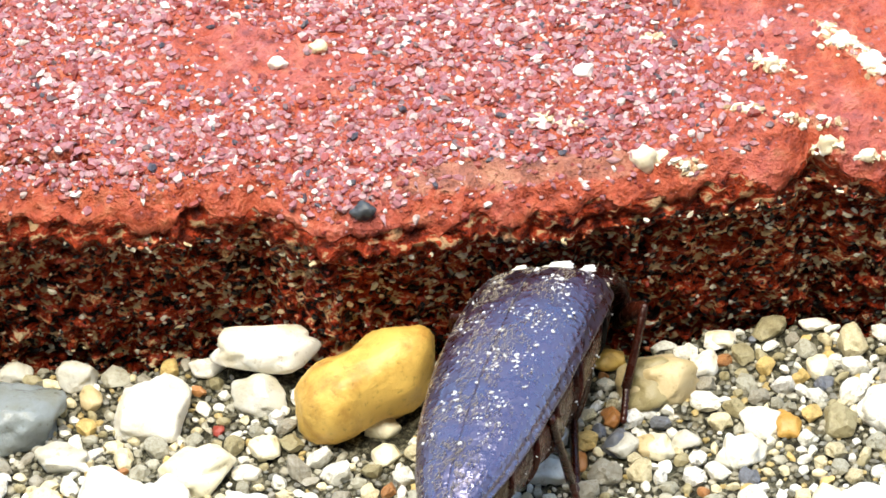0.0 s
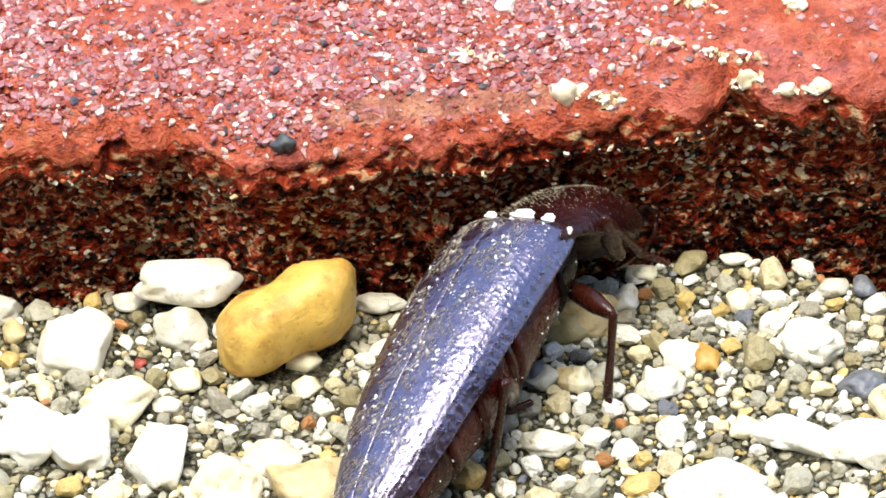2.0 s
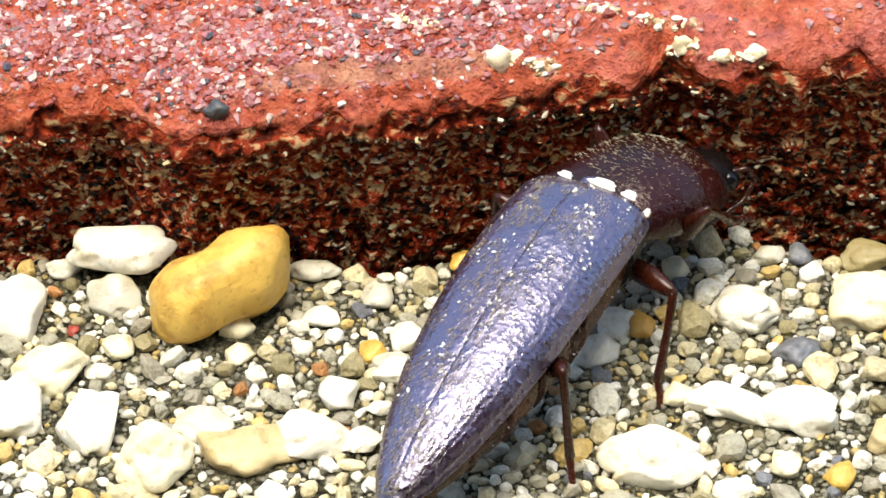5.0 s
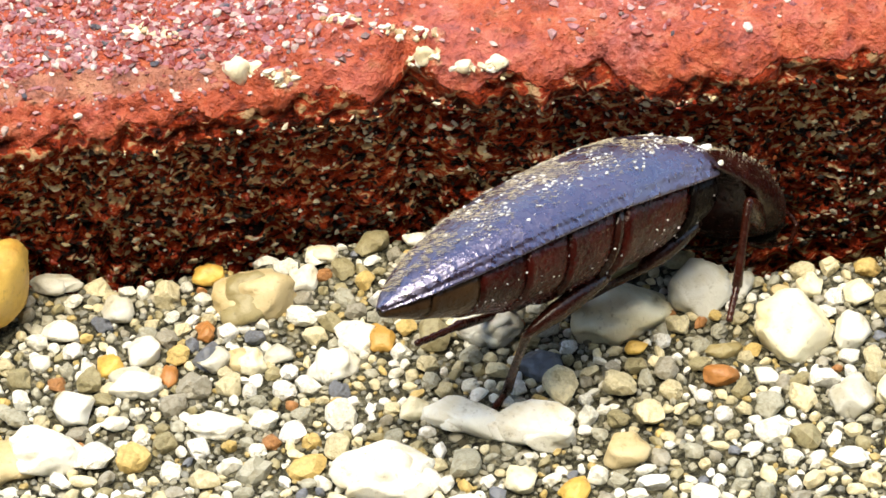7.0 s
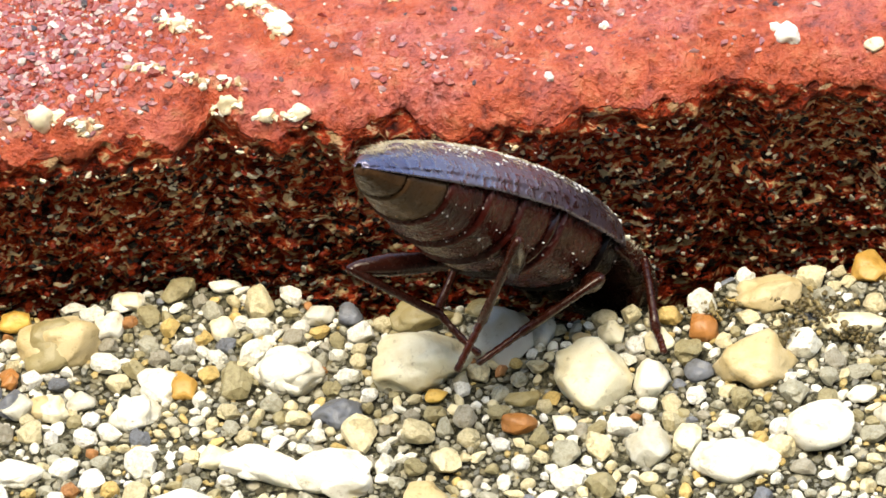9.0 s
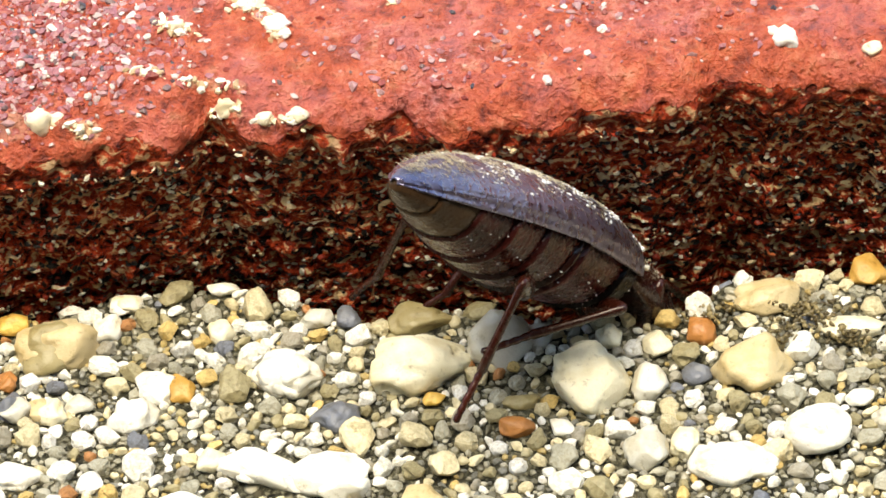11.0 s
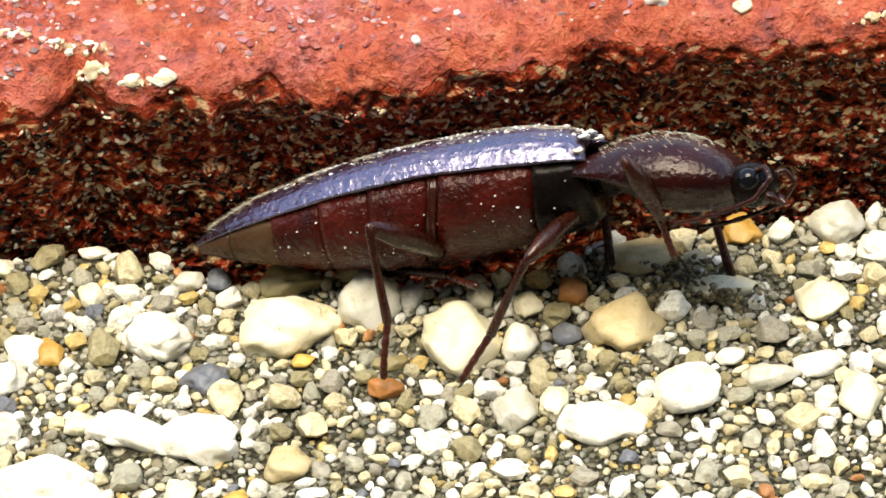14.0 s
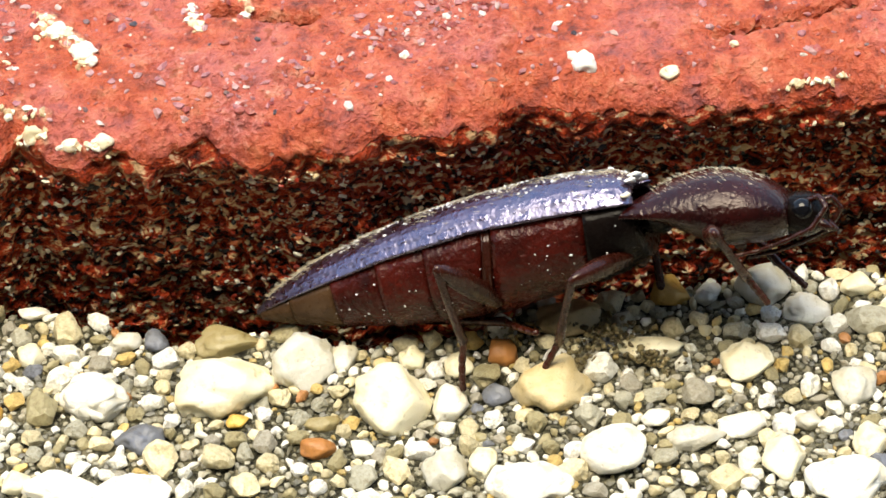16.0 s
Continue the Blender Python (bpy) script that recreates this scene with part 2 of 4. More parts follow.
M_LIME = grit_material("pale_lime_grit", [(0.0, (0.80, 0.70, 0.48)), (0.4, (0.88, 0.84, 0.74)), (0.75, (0.60, 0.42, 0.24))])
M_DEBRIS = grit_material("olive_plant_dust", [(0.0, (0.10, 0.075, 0.03)), (0.4, (0.18, 0.14, 0.06)), (0.75, (0.28, 0.22, 0.10))])
M_SAND = grit_material("grey_olive_sand", [(0.0, (0.30, 0.28, 0.20)), (0.25, (0.14, 0.13, 0.085)), (0.45, (0.46, 0.43, 0.33)), (0.62, (0.22, 0.215, 0.18)), (0.8, (0.48, 0.36, 0.14)), (0.9, (0.80, 0.77, 0.68))])
M_PALE_DUST = grit_material("pale_dust", [(0.0, (0.75, 0.76, 0.78)), (0.5, (0.6, 0.6, 0.58)), (0.8, (0.85, 0.85, 0.85))])
M_CRUMB = stone_material("lime_crumb", (0.80, 0.70, 0.50))
M_WHITE_CRUMB = stone_material("white_crumb", (0.88, 0.86, 0.80))
M_BLACK_GRAIN = stone_material("black_slag_grain", (0.05, 0.055, 0.06))
BLUE = (0.74, 0.71, 1.0)
M_ELYTRA = chitin("dark_glossy_wing_case", (0.006, 0.0015, 0.003), (0.026, 0.004, 0.006), 0.27, 3600, 0.00006, 0.0, BLUE, 1.0, 2.0, 0.06)
M_PRONOTUM = chitin("dark_red_brown_pronotum", (0.005, 0.001, 0.001), (0.026, 0.0026, 0.002), 0.2, 4200, 0.00005, 0.0, (1.0, 0.9, 0.88), 0.3, 1.55, 0.02)
M_BELLY = chitin("red_brown_belly", (0.006, 0.0008, 0.0007), (0.080, 0.0085, 0.005), 0.22, 3800, 0.00009, 0.0, (1, 0.9, 0.85), 0.26)
M_TAIL_PLATE = chitin("olive_brown_tail_plate", (0.035, 0.016, 0.007), (0.11, 0.06, 0.028), 0.3, 3800, 0.00005, 0.0, (1, 0.95, 0.9), 0.18)
M_LEG = chitin("chestnut_leg", (0.010, 0.0025, 0.0015), (0.050, 0.010, 0.005), 0.22, 4200, 0.00002, 0.0, (1, 0.95, 0.9), 0.4)
M_HEAD = chitin("black_head", (0.003, 0.002, 0.002), (0.008, 0.005, 0.004), 0.24, 6000, 0.00002, 0.0, (1, 1, 1), 0.08)
M_EYE = chitin("black_eye", (0.003, 0.003, 0.004), (0.006, 0.006, 0.008), 0.06, 9000, 0.000001, 0.0, (1, 1, 1), 0.3)
M_HAIR = chitin("golden_hair", (0.42, 0.36, 0.24), (0.62, 0.55, 0.42), 0.4)
M_WALL, wall_nodes, wall_bsdf = nodes_of("plain_dark_sky_block")
wall_tone = ramp(wall_nodes, noise_tex(wall_nodes, coords_of(wall_nodes), 6.0, 6).outputs[0], [(0.3, (0.055, 0.048, 0.042)), (0.7, (0.10, 0.09, 0.08))])
wall_nodes.links.new(wall_tone.outputs[0], wall_bsdf.inputs["Base Color"])
wall_bsdf.inputs["Roughness"].default_value = 0.9


# ---- mesh helpers (sizes in mm) ----
def mesh_object(name, verts, faces, material, parent=None, label="", smooth=True):
    me = bpy.data.meshes.new(name)
    me.from_pydata([(x * MM, y * MM, z * MM) for x, y, z in verts], [], faces)
    if smooth:
        me.polygons.foreach_set("use_smooth", [True] * len(me.polygons))
    me.materials.append(material)
    me.update()
    ob = new(name, me)
    if parent:
        ob.parent = parent
    if label:
        ob["label"] = label
    return ob


def grid_faces(nu, nv, closed_v=False):
    out = []
    for i in range(nu - 1):
        for j in range(nv if closed_v else nv - 1):
            k = (j + 1) % nv
            out.append((i * nv + j, i * nv + k, (i + 1) * nv + k, (i + 1) * nv + j))
    return out


def loft(rings):
    """A closed tube through rings of equal length, with both ends capped."""
    nv = len(rings[0])
    verts = [p for r in rings for p in r]
    faces = grid_faces(len(rings), nv, True)
    faces.append(tuple(range(nv - 1, -1, -1)))
    faces.append(tuple(range((len(rings) - 1) * nv, len(rings) * nv)))
    return verts, faces


def tube(points, radii, n=10):
    """A round limb along points."""
    rings = []
    for i, p in enumerate(points):
        p = Vector(p)
        a = Vector(points[max(i - 1, 0)])
        b = Vector(points[min(i + 1, len(points) - 1)])
        d = (b - a).normalized()
        s = d.cross(Vector((0, 1, 0.01)))
        s = s.normalized() if s.length > 0.05 else d.cross(Vector((1, 0, 0))).normalized()
        u = s.cross(d)
        r = radii[i]
        rw, rh = r if isinstance(r, tuple) else (r, r)
        rings.append([tuple(p + s * math.cos(w) * rh + u * math.sin(w) * rw) for w in (2 * math.pi * j / n for j in range(n))])
    return loft(rings)


def ball(level):
    bm = bmesh.new()
    bmesh.ops.create_icosphere(bm, subdivisions=level, radius=1.0)
    v = [tuple(p.co) for p in bm.verts]
    f = [tuple(p.index for p in face.verts) for face in bm.faces]
    bm.free()
    return v, f


BALLS = {n: ball(n) for n in (1, 2, 3, 4)}


def pebble_shape(level, seed, lump=0.22, fine=0.05, boxy=0.0):
    """A unit pebble: a ball pushed in and out by noise, flattened on a few facets."""
    rng = random.Random(seed)
    v, f = BALLS[level]
    off = Vector((seed * 3.7, seed * 1.9, seed * 0.7))
    cuts = []
    for _ in range(5 + round(14 * max(boxy, 0))):
        n = Vector((rng.gauss(0, 1), rng.gauss(0, 1), rng.gauss(0, 1))).normalized()
        cuts.append((n, rng.uniform(0.66, 0.92)))
    out = []
    for p in v:
        p = Vector(p)
        q = p * (1 + lump * noise.noise(p * 1.3 + off) + fine * noise.noise(p * 4.0 + off))
        for n, d in cuts:
            over = q.dot(n) - d
            if over > 0:
                q -= n * over * min(0.97, 0.55 + boxy)
        out.append(tuple(q))
    return out, f


def knots(points):
    xs = [p[0] for p in points]
    ys = [p[1] for p in points]

    def at(x):
        return float(np.interp(x, xs, ys))
    return at


def smooth_step(a, b, x):
    s = min(max((x - a) / (b - a), 0.0), 1.0)
    return s * s * (3 - 2 * s)


# ---- the ground: aggregate concrete with an uneven edge along the brick ----
GAP_EDGE = knots([(-60, 0.2), (-14, 0.3), (-11, 0.0), (-9, 0.3), (-6, 0.0), (0, -1.0), (2, -1.3), (4.6, -0.9), (7.4, -0.25), (9.3, 0.15), (12, 0.15), (13.3, -0.6), (15, -1.2), (16.5, -1.8), (18.2, -1.4), (20, -2.0), (21.3, -2.5), (23.5, -2.6), (26.5, -2.4), (27.4, -1.7), (28.2, -1.1), (30, -1.1), (33.9, -1.0), (35.4, -0.5), (38, -0.9), (80, -0.6)])


def ground_height(x, y):
    z = 0.34 * noise.noise(Vector((x * 0.22, y * 0.22, 1.0))) + 0.16 * noise.noise(Vector((x * 0.8, y * 0.8, 5.0))) - 0.12
    if -96 < x < 121 and y > -8:
        e = GAP_EDGE(x) + 0.35 * noise.noise(Vector((x * 0.9, 2.0, 0))) + 0.2 * noise.noise(Vector((x * 2.6, 7.0, 0)))
        z -= 5.0 * smooth_step(e - 0.15, e + 1.1, y)
    return z


def axis_steps(lo, hi, step, far):
    inner = list(np.arange(lo, hi + 1e-6, step))
    out_lo, out_hi, d, a, b = [], [], step * 3, lo, hi
    while a > -far:
        a -= d
        b += d
        out_lo.append(a)
        out_hi.append(b)
        d *= 1.7
    return out_lo[::-1] + inner + out_hi


def build_ground():
    xs = axis_steps(-30, 56, 0.25, 40000)
    ys = axis_steps(-24, 1.5, 0.22, 40000)
    verts = [(x, y, ground_height(x, y) if abs(x) < 300 and abs(y) < 300 else 0.0) for x in xs for y in ys]
    ob = mesh_object("ground", verts, grid_faces(len(xs), len(ys)), M_MORTAR)
    return tagged(ob, "grey sandy mortar full of small mixed pebbles", "ground", kind="structure")


ground = build_ground()

# ---- a plain unseen wall added behind the camera to keep the sky off the brick's side ----
def sky_block_wall():
    v = [(x, y, z) for x in (-6000, 6000) for y in (-360, -240) for z in (-30, 700)]
    f = [(0, 1, 3, 2), (4, 6, 7, 5), (0, 4, 5, 1), (2, 3, 7, 6), (0, 2, 6, 4), (1, 5, 7, 3)]
    return tagged(mesh_object("sky_block_south", v, f, M_WALL, smooth=False), "plain dark wall added out of view to block the sky", "wall", kind="structure")


sky_block_wall()

# ---- the brick ----
LIP = knots([(-90, 0.8), (-14, 0.95), (-9.3, 0.6), (-5.8, 0.8), (-4.7, -0.15), (-3.7, -1.0), (-2.4, -0.75), (-1, -0.7), (0.4, -0.45), (2.2, -0.45), (4, -0.3), (5.5, -0.05), (7.3, 0.3), (8.5, 0.35), (11, 0.6), (11.8, 1.45),
             (13, 0.8), (14.3, 0.6), (16.5, 0.7), (18.3, 0.62), (19.2, 0.5), (20.2, 0.2), (21.5, -0.05), (22.4, 0.15), (23.6, 0.9), (25.5, 0.5), (27.2, 1.15), (28, 1.8), (29.5, 0.95), (31.3, 1.2), (34.2, 0.8), (37.1, 1.0), (110, 0.8)])
# profile: mm behind the lip, height
PROFILE = [(100, 7.3), (60, 7.2), (30, 7.1), (20, 7.0), (14, 6.95), (2.6, 6.75), (1.5, 6.6), (0.8, 6.3), (0.25, 5.8), (0.0, 5.25), (0.12, 4.75), (0.5, 4.3), (0.75, 3.4), (0.85, 1.5), (1.0, -1.0), (1.2, -4.0), (1.3, -10), (1.3, -30), (1.3, -58)]
GROOVES = [((19.6, 10.0), (23.3, 9.2), 0.5), ((23.3, 9.2), (26.3, 8.3), 0.62), ((26.3, 8.3), (28.2, 6.95), 0.4), ((18.4, 6.5), (21.5, 5.65), 0.34), ((-14, 3.0), (-11.0, 2.8), 0.3), ((34.5, 3.6), (39, 4.4), 0.22), ((25.5, 2.6), (29.5, 3.4), 0.12), ((20.0, 3.2), (22.5, 2.4), 0.12)]
SMEARS = [((-1, 0.5), (5.6, 0.85), 0.8)]
SLOPE = 1.11   # marks near the lip are given on the flat top and follow its rounding
CRUSTS = [((12.2, 0.9), (12.6, 0.7), 0.45), ((13.5, 0.1), (14.9, 0.15), 0.42), ((7.4, 0.5), (8.3, 0.2), 0.55), ((11.0, 2.2), (12.8, 1.9), 0.4), ((12.8, 6.2), (13.6, 5.2), 0.5), ((10.4, 5.2), (11.3, 4.9), 0.4), ((3.2, 3.0), (4.6, 2.6), 0.4), ((13.9, 5.2), (14.3, 4.3), 0.45), ((9.5, 3.0), (10.3, 2.6), 0.3), ((36, 0.3), (38.5, 0.8), 0.3)]
CRUSTS += [((12.8, 6.8), (13.4, 5.4), 0.35), ((10.5, 5.2), (11.3, 4.8), 0.3), ((6.9, 6.8), (7.6, 7.0), 0.22), ((17.6, 6.9), (17.8, 5.3), 0.25), ((19.3, 7.3), (19.5, 6.1), 0.22), ((25.3, 7.6), (26.0, 6.9), 0.3), ((13.9, 4.8), (14.3, 4.2), 0.32), ((33.3, 7.8), (32.5, 7.2), 0.22)]


def near_line(x, y, line):
    (ax, ay), (bx, by), r = line
    dx, dy = bx - ax, by - ay
    s = min(max(((x - ax) * dx + (y - ay) * dy) / (dx * dx + dy * dy), 0), 1)
    return math.hypot(x - ax - s * dx, y - ay - s * dy) / r


def top_height(dy):
    return float(np.interp(dy, [0, 0.25, 0.8, 1.5, 2.6, 14], [5.25, 5.8, 6.3, 6.6, 6.75, 6.95]))


def slide(x, y):
    """How far behind the lip, and how high, a mark given on the flat top lies on the rounded lip."""
    dy = 0.02
    while dy < 14 and LIP(x) + dy - SLOPE * (6.75 - top_height(dy)) < y:
        dy += 0.02
    return dy, top_height(dy)


def profile_steps(step):
    out = []
    for (a, b), (c, d) in zip(PROFILE, PROFILE[1:]):
        n = 1 if min(b, d) < -6 or a > 14.5 else max(1, round(math.hypot(c - a, d - b) / step))
        out += [(a + (c - a) * i / n, b + (d - b) * i / n) for i in range(n)]
    return out + [PROFILE[-1]]


def brick_surface(x, dy, z0):
    """The place on the worn brick, and its wear with painted shade."""
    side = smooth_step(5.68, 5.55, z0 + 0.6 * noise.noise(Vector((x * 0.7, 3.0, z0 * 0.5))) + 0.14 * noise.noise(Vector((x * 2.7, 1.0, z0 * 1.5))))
    lip = LIP(x) + 0.28 * noise.noise(Vector((x * 1.1, 0, 9))) + 0.1 * noise.noise(Vector((x * 3.4, 0, 4)))
    hold = smooth_step(40, 8, dy)
    y = lip * hold - 0.5 * (1 - hold) + dy
    z = z0
    p = Vector((x, y, z))
    grain = smooth_step(0.35, 0.6, 0.5 + 0.6 * noise.noise(Vector((x * 0.09 + 4, y * 0.16, 2))) + 0.25 - 0.55 * smooth_step(2, 15, x) + (0.25 if y > 8 else 0))
    h = 0.22 * noise.noise(p * 0.55) + 0.12 * noise.noise(p * 1.7)
    h += (0.05 + 0.14 * grain + 0.30 * side) * noise.noise(p * 2.9)
    if side > 0.2:
        h += 0.34 * side * noise.noise(Vector((x * 0.7, 0, z * 2.4)))
    smear, crust, soil_shade = 0.0, 0.0, 0.0
    if z0 > 4.5:
        y -= SLOPE * max(0.0, 6.75 - z0)
        for g in GROOVES:
            d = near_line(x, y + 0.25 * noise.noise(Vector((x * 1.5, 1, 1))), g)
            h -= (0.9 if g[2] > 0.2 else 0.4) * g[2] * 2.6 * max(0.0, 1 - d) ** 0.7
            if d < 1.6:
                # the groove's shadow goes into the colour, using the side's dark tones
                soil_shade = max(soil_shade, smooth_step(0.9, 0.3, d) if g[2] > 0.2 else 0.0)
                smear = max(smear, 0.35 * (1 - d / 1.6))
        wob = 0.35 * noise.noise(p * 1.1) + 0.3 * noise.noise(p * 3.3)
        for g in SMEARS:
            smear = max(smear, 0.8 * smooth_step(1.0, 0.4, near_line(x, y, g) + wob))
        for g in CRUSTS:
            c = smooth_step(1.0, 0.6, near_line(x, y, g) + 1.3 * wob)
            crust = max(crust, c)
        h += 0.12 * crust
        crust *= 0.4
    n = Vector((0, -side, 1 - side)) if side < 1 else Vector((0, -1, 0))
    n = n.normalized() if n.length > 0 else Vector((0, -0.7, 0.7))
    q = p + n * h
    return (q.x, q.y, q.z), (max(side, 0.8 * soil_shade), smear * (1 - side), crust * (1 - side))


def build_brick():
    xs = [-95, -80, -60, -45, -35, -28, -24, -21] + list(np.arange(-19, 45.01, 0.14)) + [47, 50, 55, 62, 75, 95, 120]
    prof = profile_steps(0.14)
    verts, wear_shade = [], []
    for x in xs:
        for dy, z in prof:
            v, w = brick_surface(x, dy, z)
            verts.append(v)
            wear_shade.append(w)
    nv = len(prof)
    faces = [f[::-1] for f in grid_faces(len(xs), nv)]
    # back and ends
    last = (len(xs) - 1) * nv
    faces.append(tuple(range(nv)))
    faces.append(tuple(range(last + nv - 1, last - 1, -1)))
    faces.append((0, last, last + nv - 1, nv - 1))
    ob = mesh_object("brick", verts, faces, M_BRICK)
    at = ob.data.color_attributes.new("wear_shade", "FLOAT_COLOR", "POINT")
    at.data.foreach_set("color", [c for w in wear_shade for c in (*w, 1.0)])
    return tagged(ob, "weathered red clay brick with chipped lip and soiled, shade-darkened side", "brick")


brick = build_brick()


def scatter(name, parent, material, spots, label, level=1, kinds=8, seed=0, lump=0.5, boxy=0.3, long=1.35, upright=False, smooth=True):
    """Many small grains joined in one mesh. spots: x, y, z, radius."""
    shapes = [pebble_shape(level, seed + 31 * i, lump, 0.1, boxy) for i in range(kinds)]
    arr = [np.array(s[0]) for s in shapes]
    fac = np.array(shapes[0][1])
    rng = np.random.default_rng(seed)
    vs, fs, base = [], [], 0
    for x, y, z, r in spots:
        a = arr[rng.integers(kinds)]
        t = rng.uniform(0, 6.283)
        c, s = math.cos(t), math.sin(t)
        q = a * np.array([r * rng.uniform(0.8, long), r * rng.uniform(0.6, 1.1), r * rng.uniform(0.6, 0.95)])
        if upright:
            t = rng.normal(0, 0.6)
            c, s = math.cos(t), math.sin(t)
            q = np.column_stack([q[:, 0] * c - q[:, 2] * s, q[:, 1], q[:, 0] * s + q[:, 2] * c]) + (x, y, z)
        else:
            q = np.column_stack([q[:, 0] * c - q[:, 1] * s, q[:, 0] * s + q[:, 1] * c, q[:, 2]]) + (x, y, z)
        vs.append(q)
        fs.append(fac + base)
        base += len(q)
    v, f = np.concatenate(vs), np.concatenate(fs)
    ob = mesh_object(name, v.tolist(), f.tolist(), material, parent, label, smooth)
    return tagged(ob, kind="stuff")


def brick_grit():
    rng = random.Random(5)
    top, side = [], []
    for _ in range(62000):
        x, dy = rng.uniform(-18, 43), rng.uniform(0.3, 12.5)
        dens = 0.5 + 0.6 * noise.noise(Vector((x * 0.09 + 4, dy * 0.16, 2))) + 0.25 - 0.6 * smooth_step(2, 15, x + 3 * noise.noise(Vector((x * 0.3, dy * 0.3, 7)))) + (0.25 if dy > 8 else 0) + 0.45 * smooth_step(24, 33, x) * smooth_step(4.0, 7.0, dy)
        if rng.random() > (smooth_step(0.25, 0.85, dens) * 0.95 + 0.03) * (0.12 + 0.88 * smooth_step(0.5, 1.5, dy)):
            continue
        z0 = top_height(dy)
        (a, b, c), worn = brick_surface(x, dy, z0)
        if rng.random() < 1.1 * worn[1]:
            continue
        top.append((a, b, c - 0.02, rng.choice((0.055, 0.065, 0.08, 0.09, 0.1, 0.12, 0.14, 0.18))))
    for _ in range(15500):
        x, z0 = rng.uniform(-18, 43), rng.uniform(-3.0, 5.0)
        dy = float(np.interp(-z0, [-5.8, -5.25, -4.75, -4.3, -3.4, -1.5, 1.0, 4.0], [0.25, 0.0, 0.12, 0.5, 0.75, 0.85, 1.0, 1.2]))
        (a, b, c), _ = brick_surface(x, dy, z0)
        side.append((a, b, c, rng.choice((0.04, 0.05, 0.06, 0.075, 0.09, 0.12))))
    lime = []
    for (ax, ay), (bx, by), r in CRUSTS:
        for _ in range(34):
            q = rng.random()
            x, y = ax + (bx - ax) * q + rng.gauss(0, r * 0.42), ay + (by - ay) * q + rng.gauss(0, r * 0.3)
            dy, z0 = slide(x, y)
            (a, b, c), _ = brick_surface(x, dy, z0)
            lime.append((a, b, c, rng.choice((0.05, 0.07, 0.09, 0.12, 0.17))))
    scatter("lime_specks", brick, M_LIME, lime, "pale lime specks", 1, 12, 5, 0.8, 0.3, 1.8, False, False)
    scatter("surface_grit", brick, M_GRIT_TOP, top, "red and white mineral grit", 1, 12, 3, 0.7, 0.3, 1.7, False, False)
    scatter("side_grit", brick, M_GRIT_SIDE, side, "soil-dark grit with ochre grains and pale painted glints", 1, 12, 7, 0.9, 0.3, 1.9, True, False)


brick_grit()


def crumb(x, y, r, material, label, squash=0.7, level=3):
    """A lime crumb or grain stuck on the brick."""
    v, f = pebble_shape(level, int(x * 10 + y * 7) % 97 + 1, 0.55, 0.16)
    dy, z0 = slide(x, y)
    (x, y, z), _ = brick_surface(x, dy, z0)
    ob = mesh_object("crumb", [(a * r + x, b * r * 0.9 + y, c * r * squash + z) for a, b, c in v], f, material, brick, label)
    return ob


crumb(6.55, 0.9, 0.5, M_CRUMB, "pale mortar crumb", 1.0)
crumb(7.1, 0.9, 0.3, M_CRUMB, "pale mortar crumb")
crumb(12.4, 0.75, 0.34, M_CRUMB, "ochre mortar crumb", 0.9)
crumb(13.6, 0.15, 0.3, M_CRUMB, "ochre mortar crumb", 0.7)
crumb(14.7, 0.25, 0.33, M_CRUMB, "ochre mortar crumb", 0.6)
crumb(14.1, 4.75, 0.42, M_WHITE_CRUMB, "white lime crumb")
crumb(14.35, 4.2, 0.2, M_WHITE_CRUMB, "white lime crumb")
crumb(13.2, 5.85, 0.34, M_WHITE_CRUMB, "white lime crumb")
crumb(30.1, 2.43, 0.42, M_WHITE_CRUMB, "white quartz grain", 0.8)
crumb(29.8, 2.8, 0.2, M_WHITE_CRUMB, "white quartz grain", 0.8)
crumb(32.9, 1.84, 0.3, M_CRUMB, "cream quartz grain", 0.8)
crumb(24.4, 3.64, 0.17, M_WHITE_CRUMB, "white quartz grain", 0.9)
crumb(35.0, 3.0, 0.16, M_CRUMB, "cream quartz grain", 0.9)
crumb(10.9, 5.05, 0.28, M_CRUMB, "pale lime crumb")
crumb(-2.45, -0.7, 0.36, M_BLACK_GRAIN, "black slag grain", 0.9)
crumb(-4.9, 6.9, 0.3, M_WHITE_CRUMB, "white quartz grain", 0.9)
crumb(-3.6, 7.4, 0.3, M_CRUMB, "orange-cream grain", 0.9)
crumb(4.9, 5.2, 0.3, M_WHITE_CRUMB, "white quartz grain", 0.9)

# ---- pebbles ----
TAKEN = []
SHAPE_COUNT = [0]


def stone(x, y, rx, ry, turn, colour, label="", rest=None):
    """A pebble set in the mortar, told apart by its size and colour."""
    SHAPE_COUNT[0] += 1
    i = SHAPE_COUNT[0]
    big = rx > 0.75
    v, f = pebble_shape(4 if big else 3, i * 5 + 3, 0.40 if big else 0.5, 0.12, 0.25 if big else 0.6)
    rz = 0.75 * min(rx, ry)
    z = max(ground_height(x, min(y, GAP_EDGE(x) - 0.4)), -0.3) + 0.4 * rz
    if rest is not None:
        z = rest
    c, s = math.cos(radians(turn)), math.sin(radians(turn))
    verts = [(a * rx * c - b * ry * s, a * rx * s + b * ry * c, h * rz) for a, b, h in v]
    if label:
        ob = mesh_object("pebble", verts, f, M_STONE[colour])
        tagged(ob, label, "pebble", "large pebbles")
    else:
        ob = mesh_object("stone", verts, f, M_STONE[colour], ground)
    ob.location = (x * MM, y * MM, z * MM)
    TAKEN.append((x, y, max(rx, ry) * 0.9))
    return ob


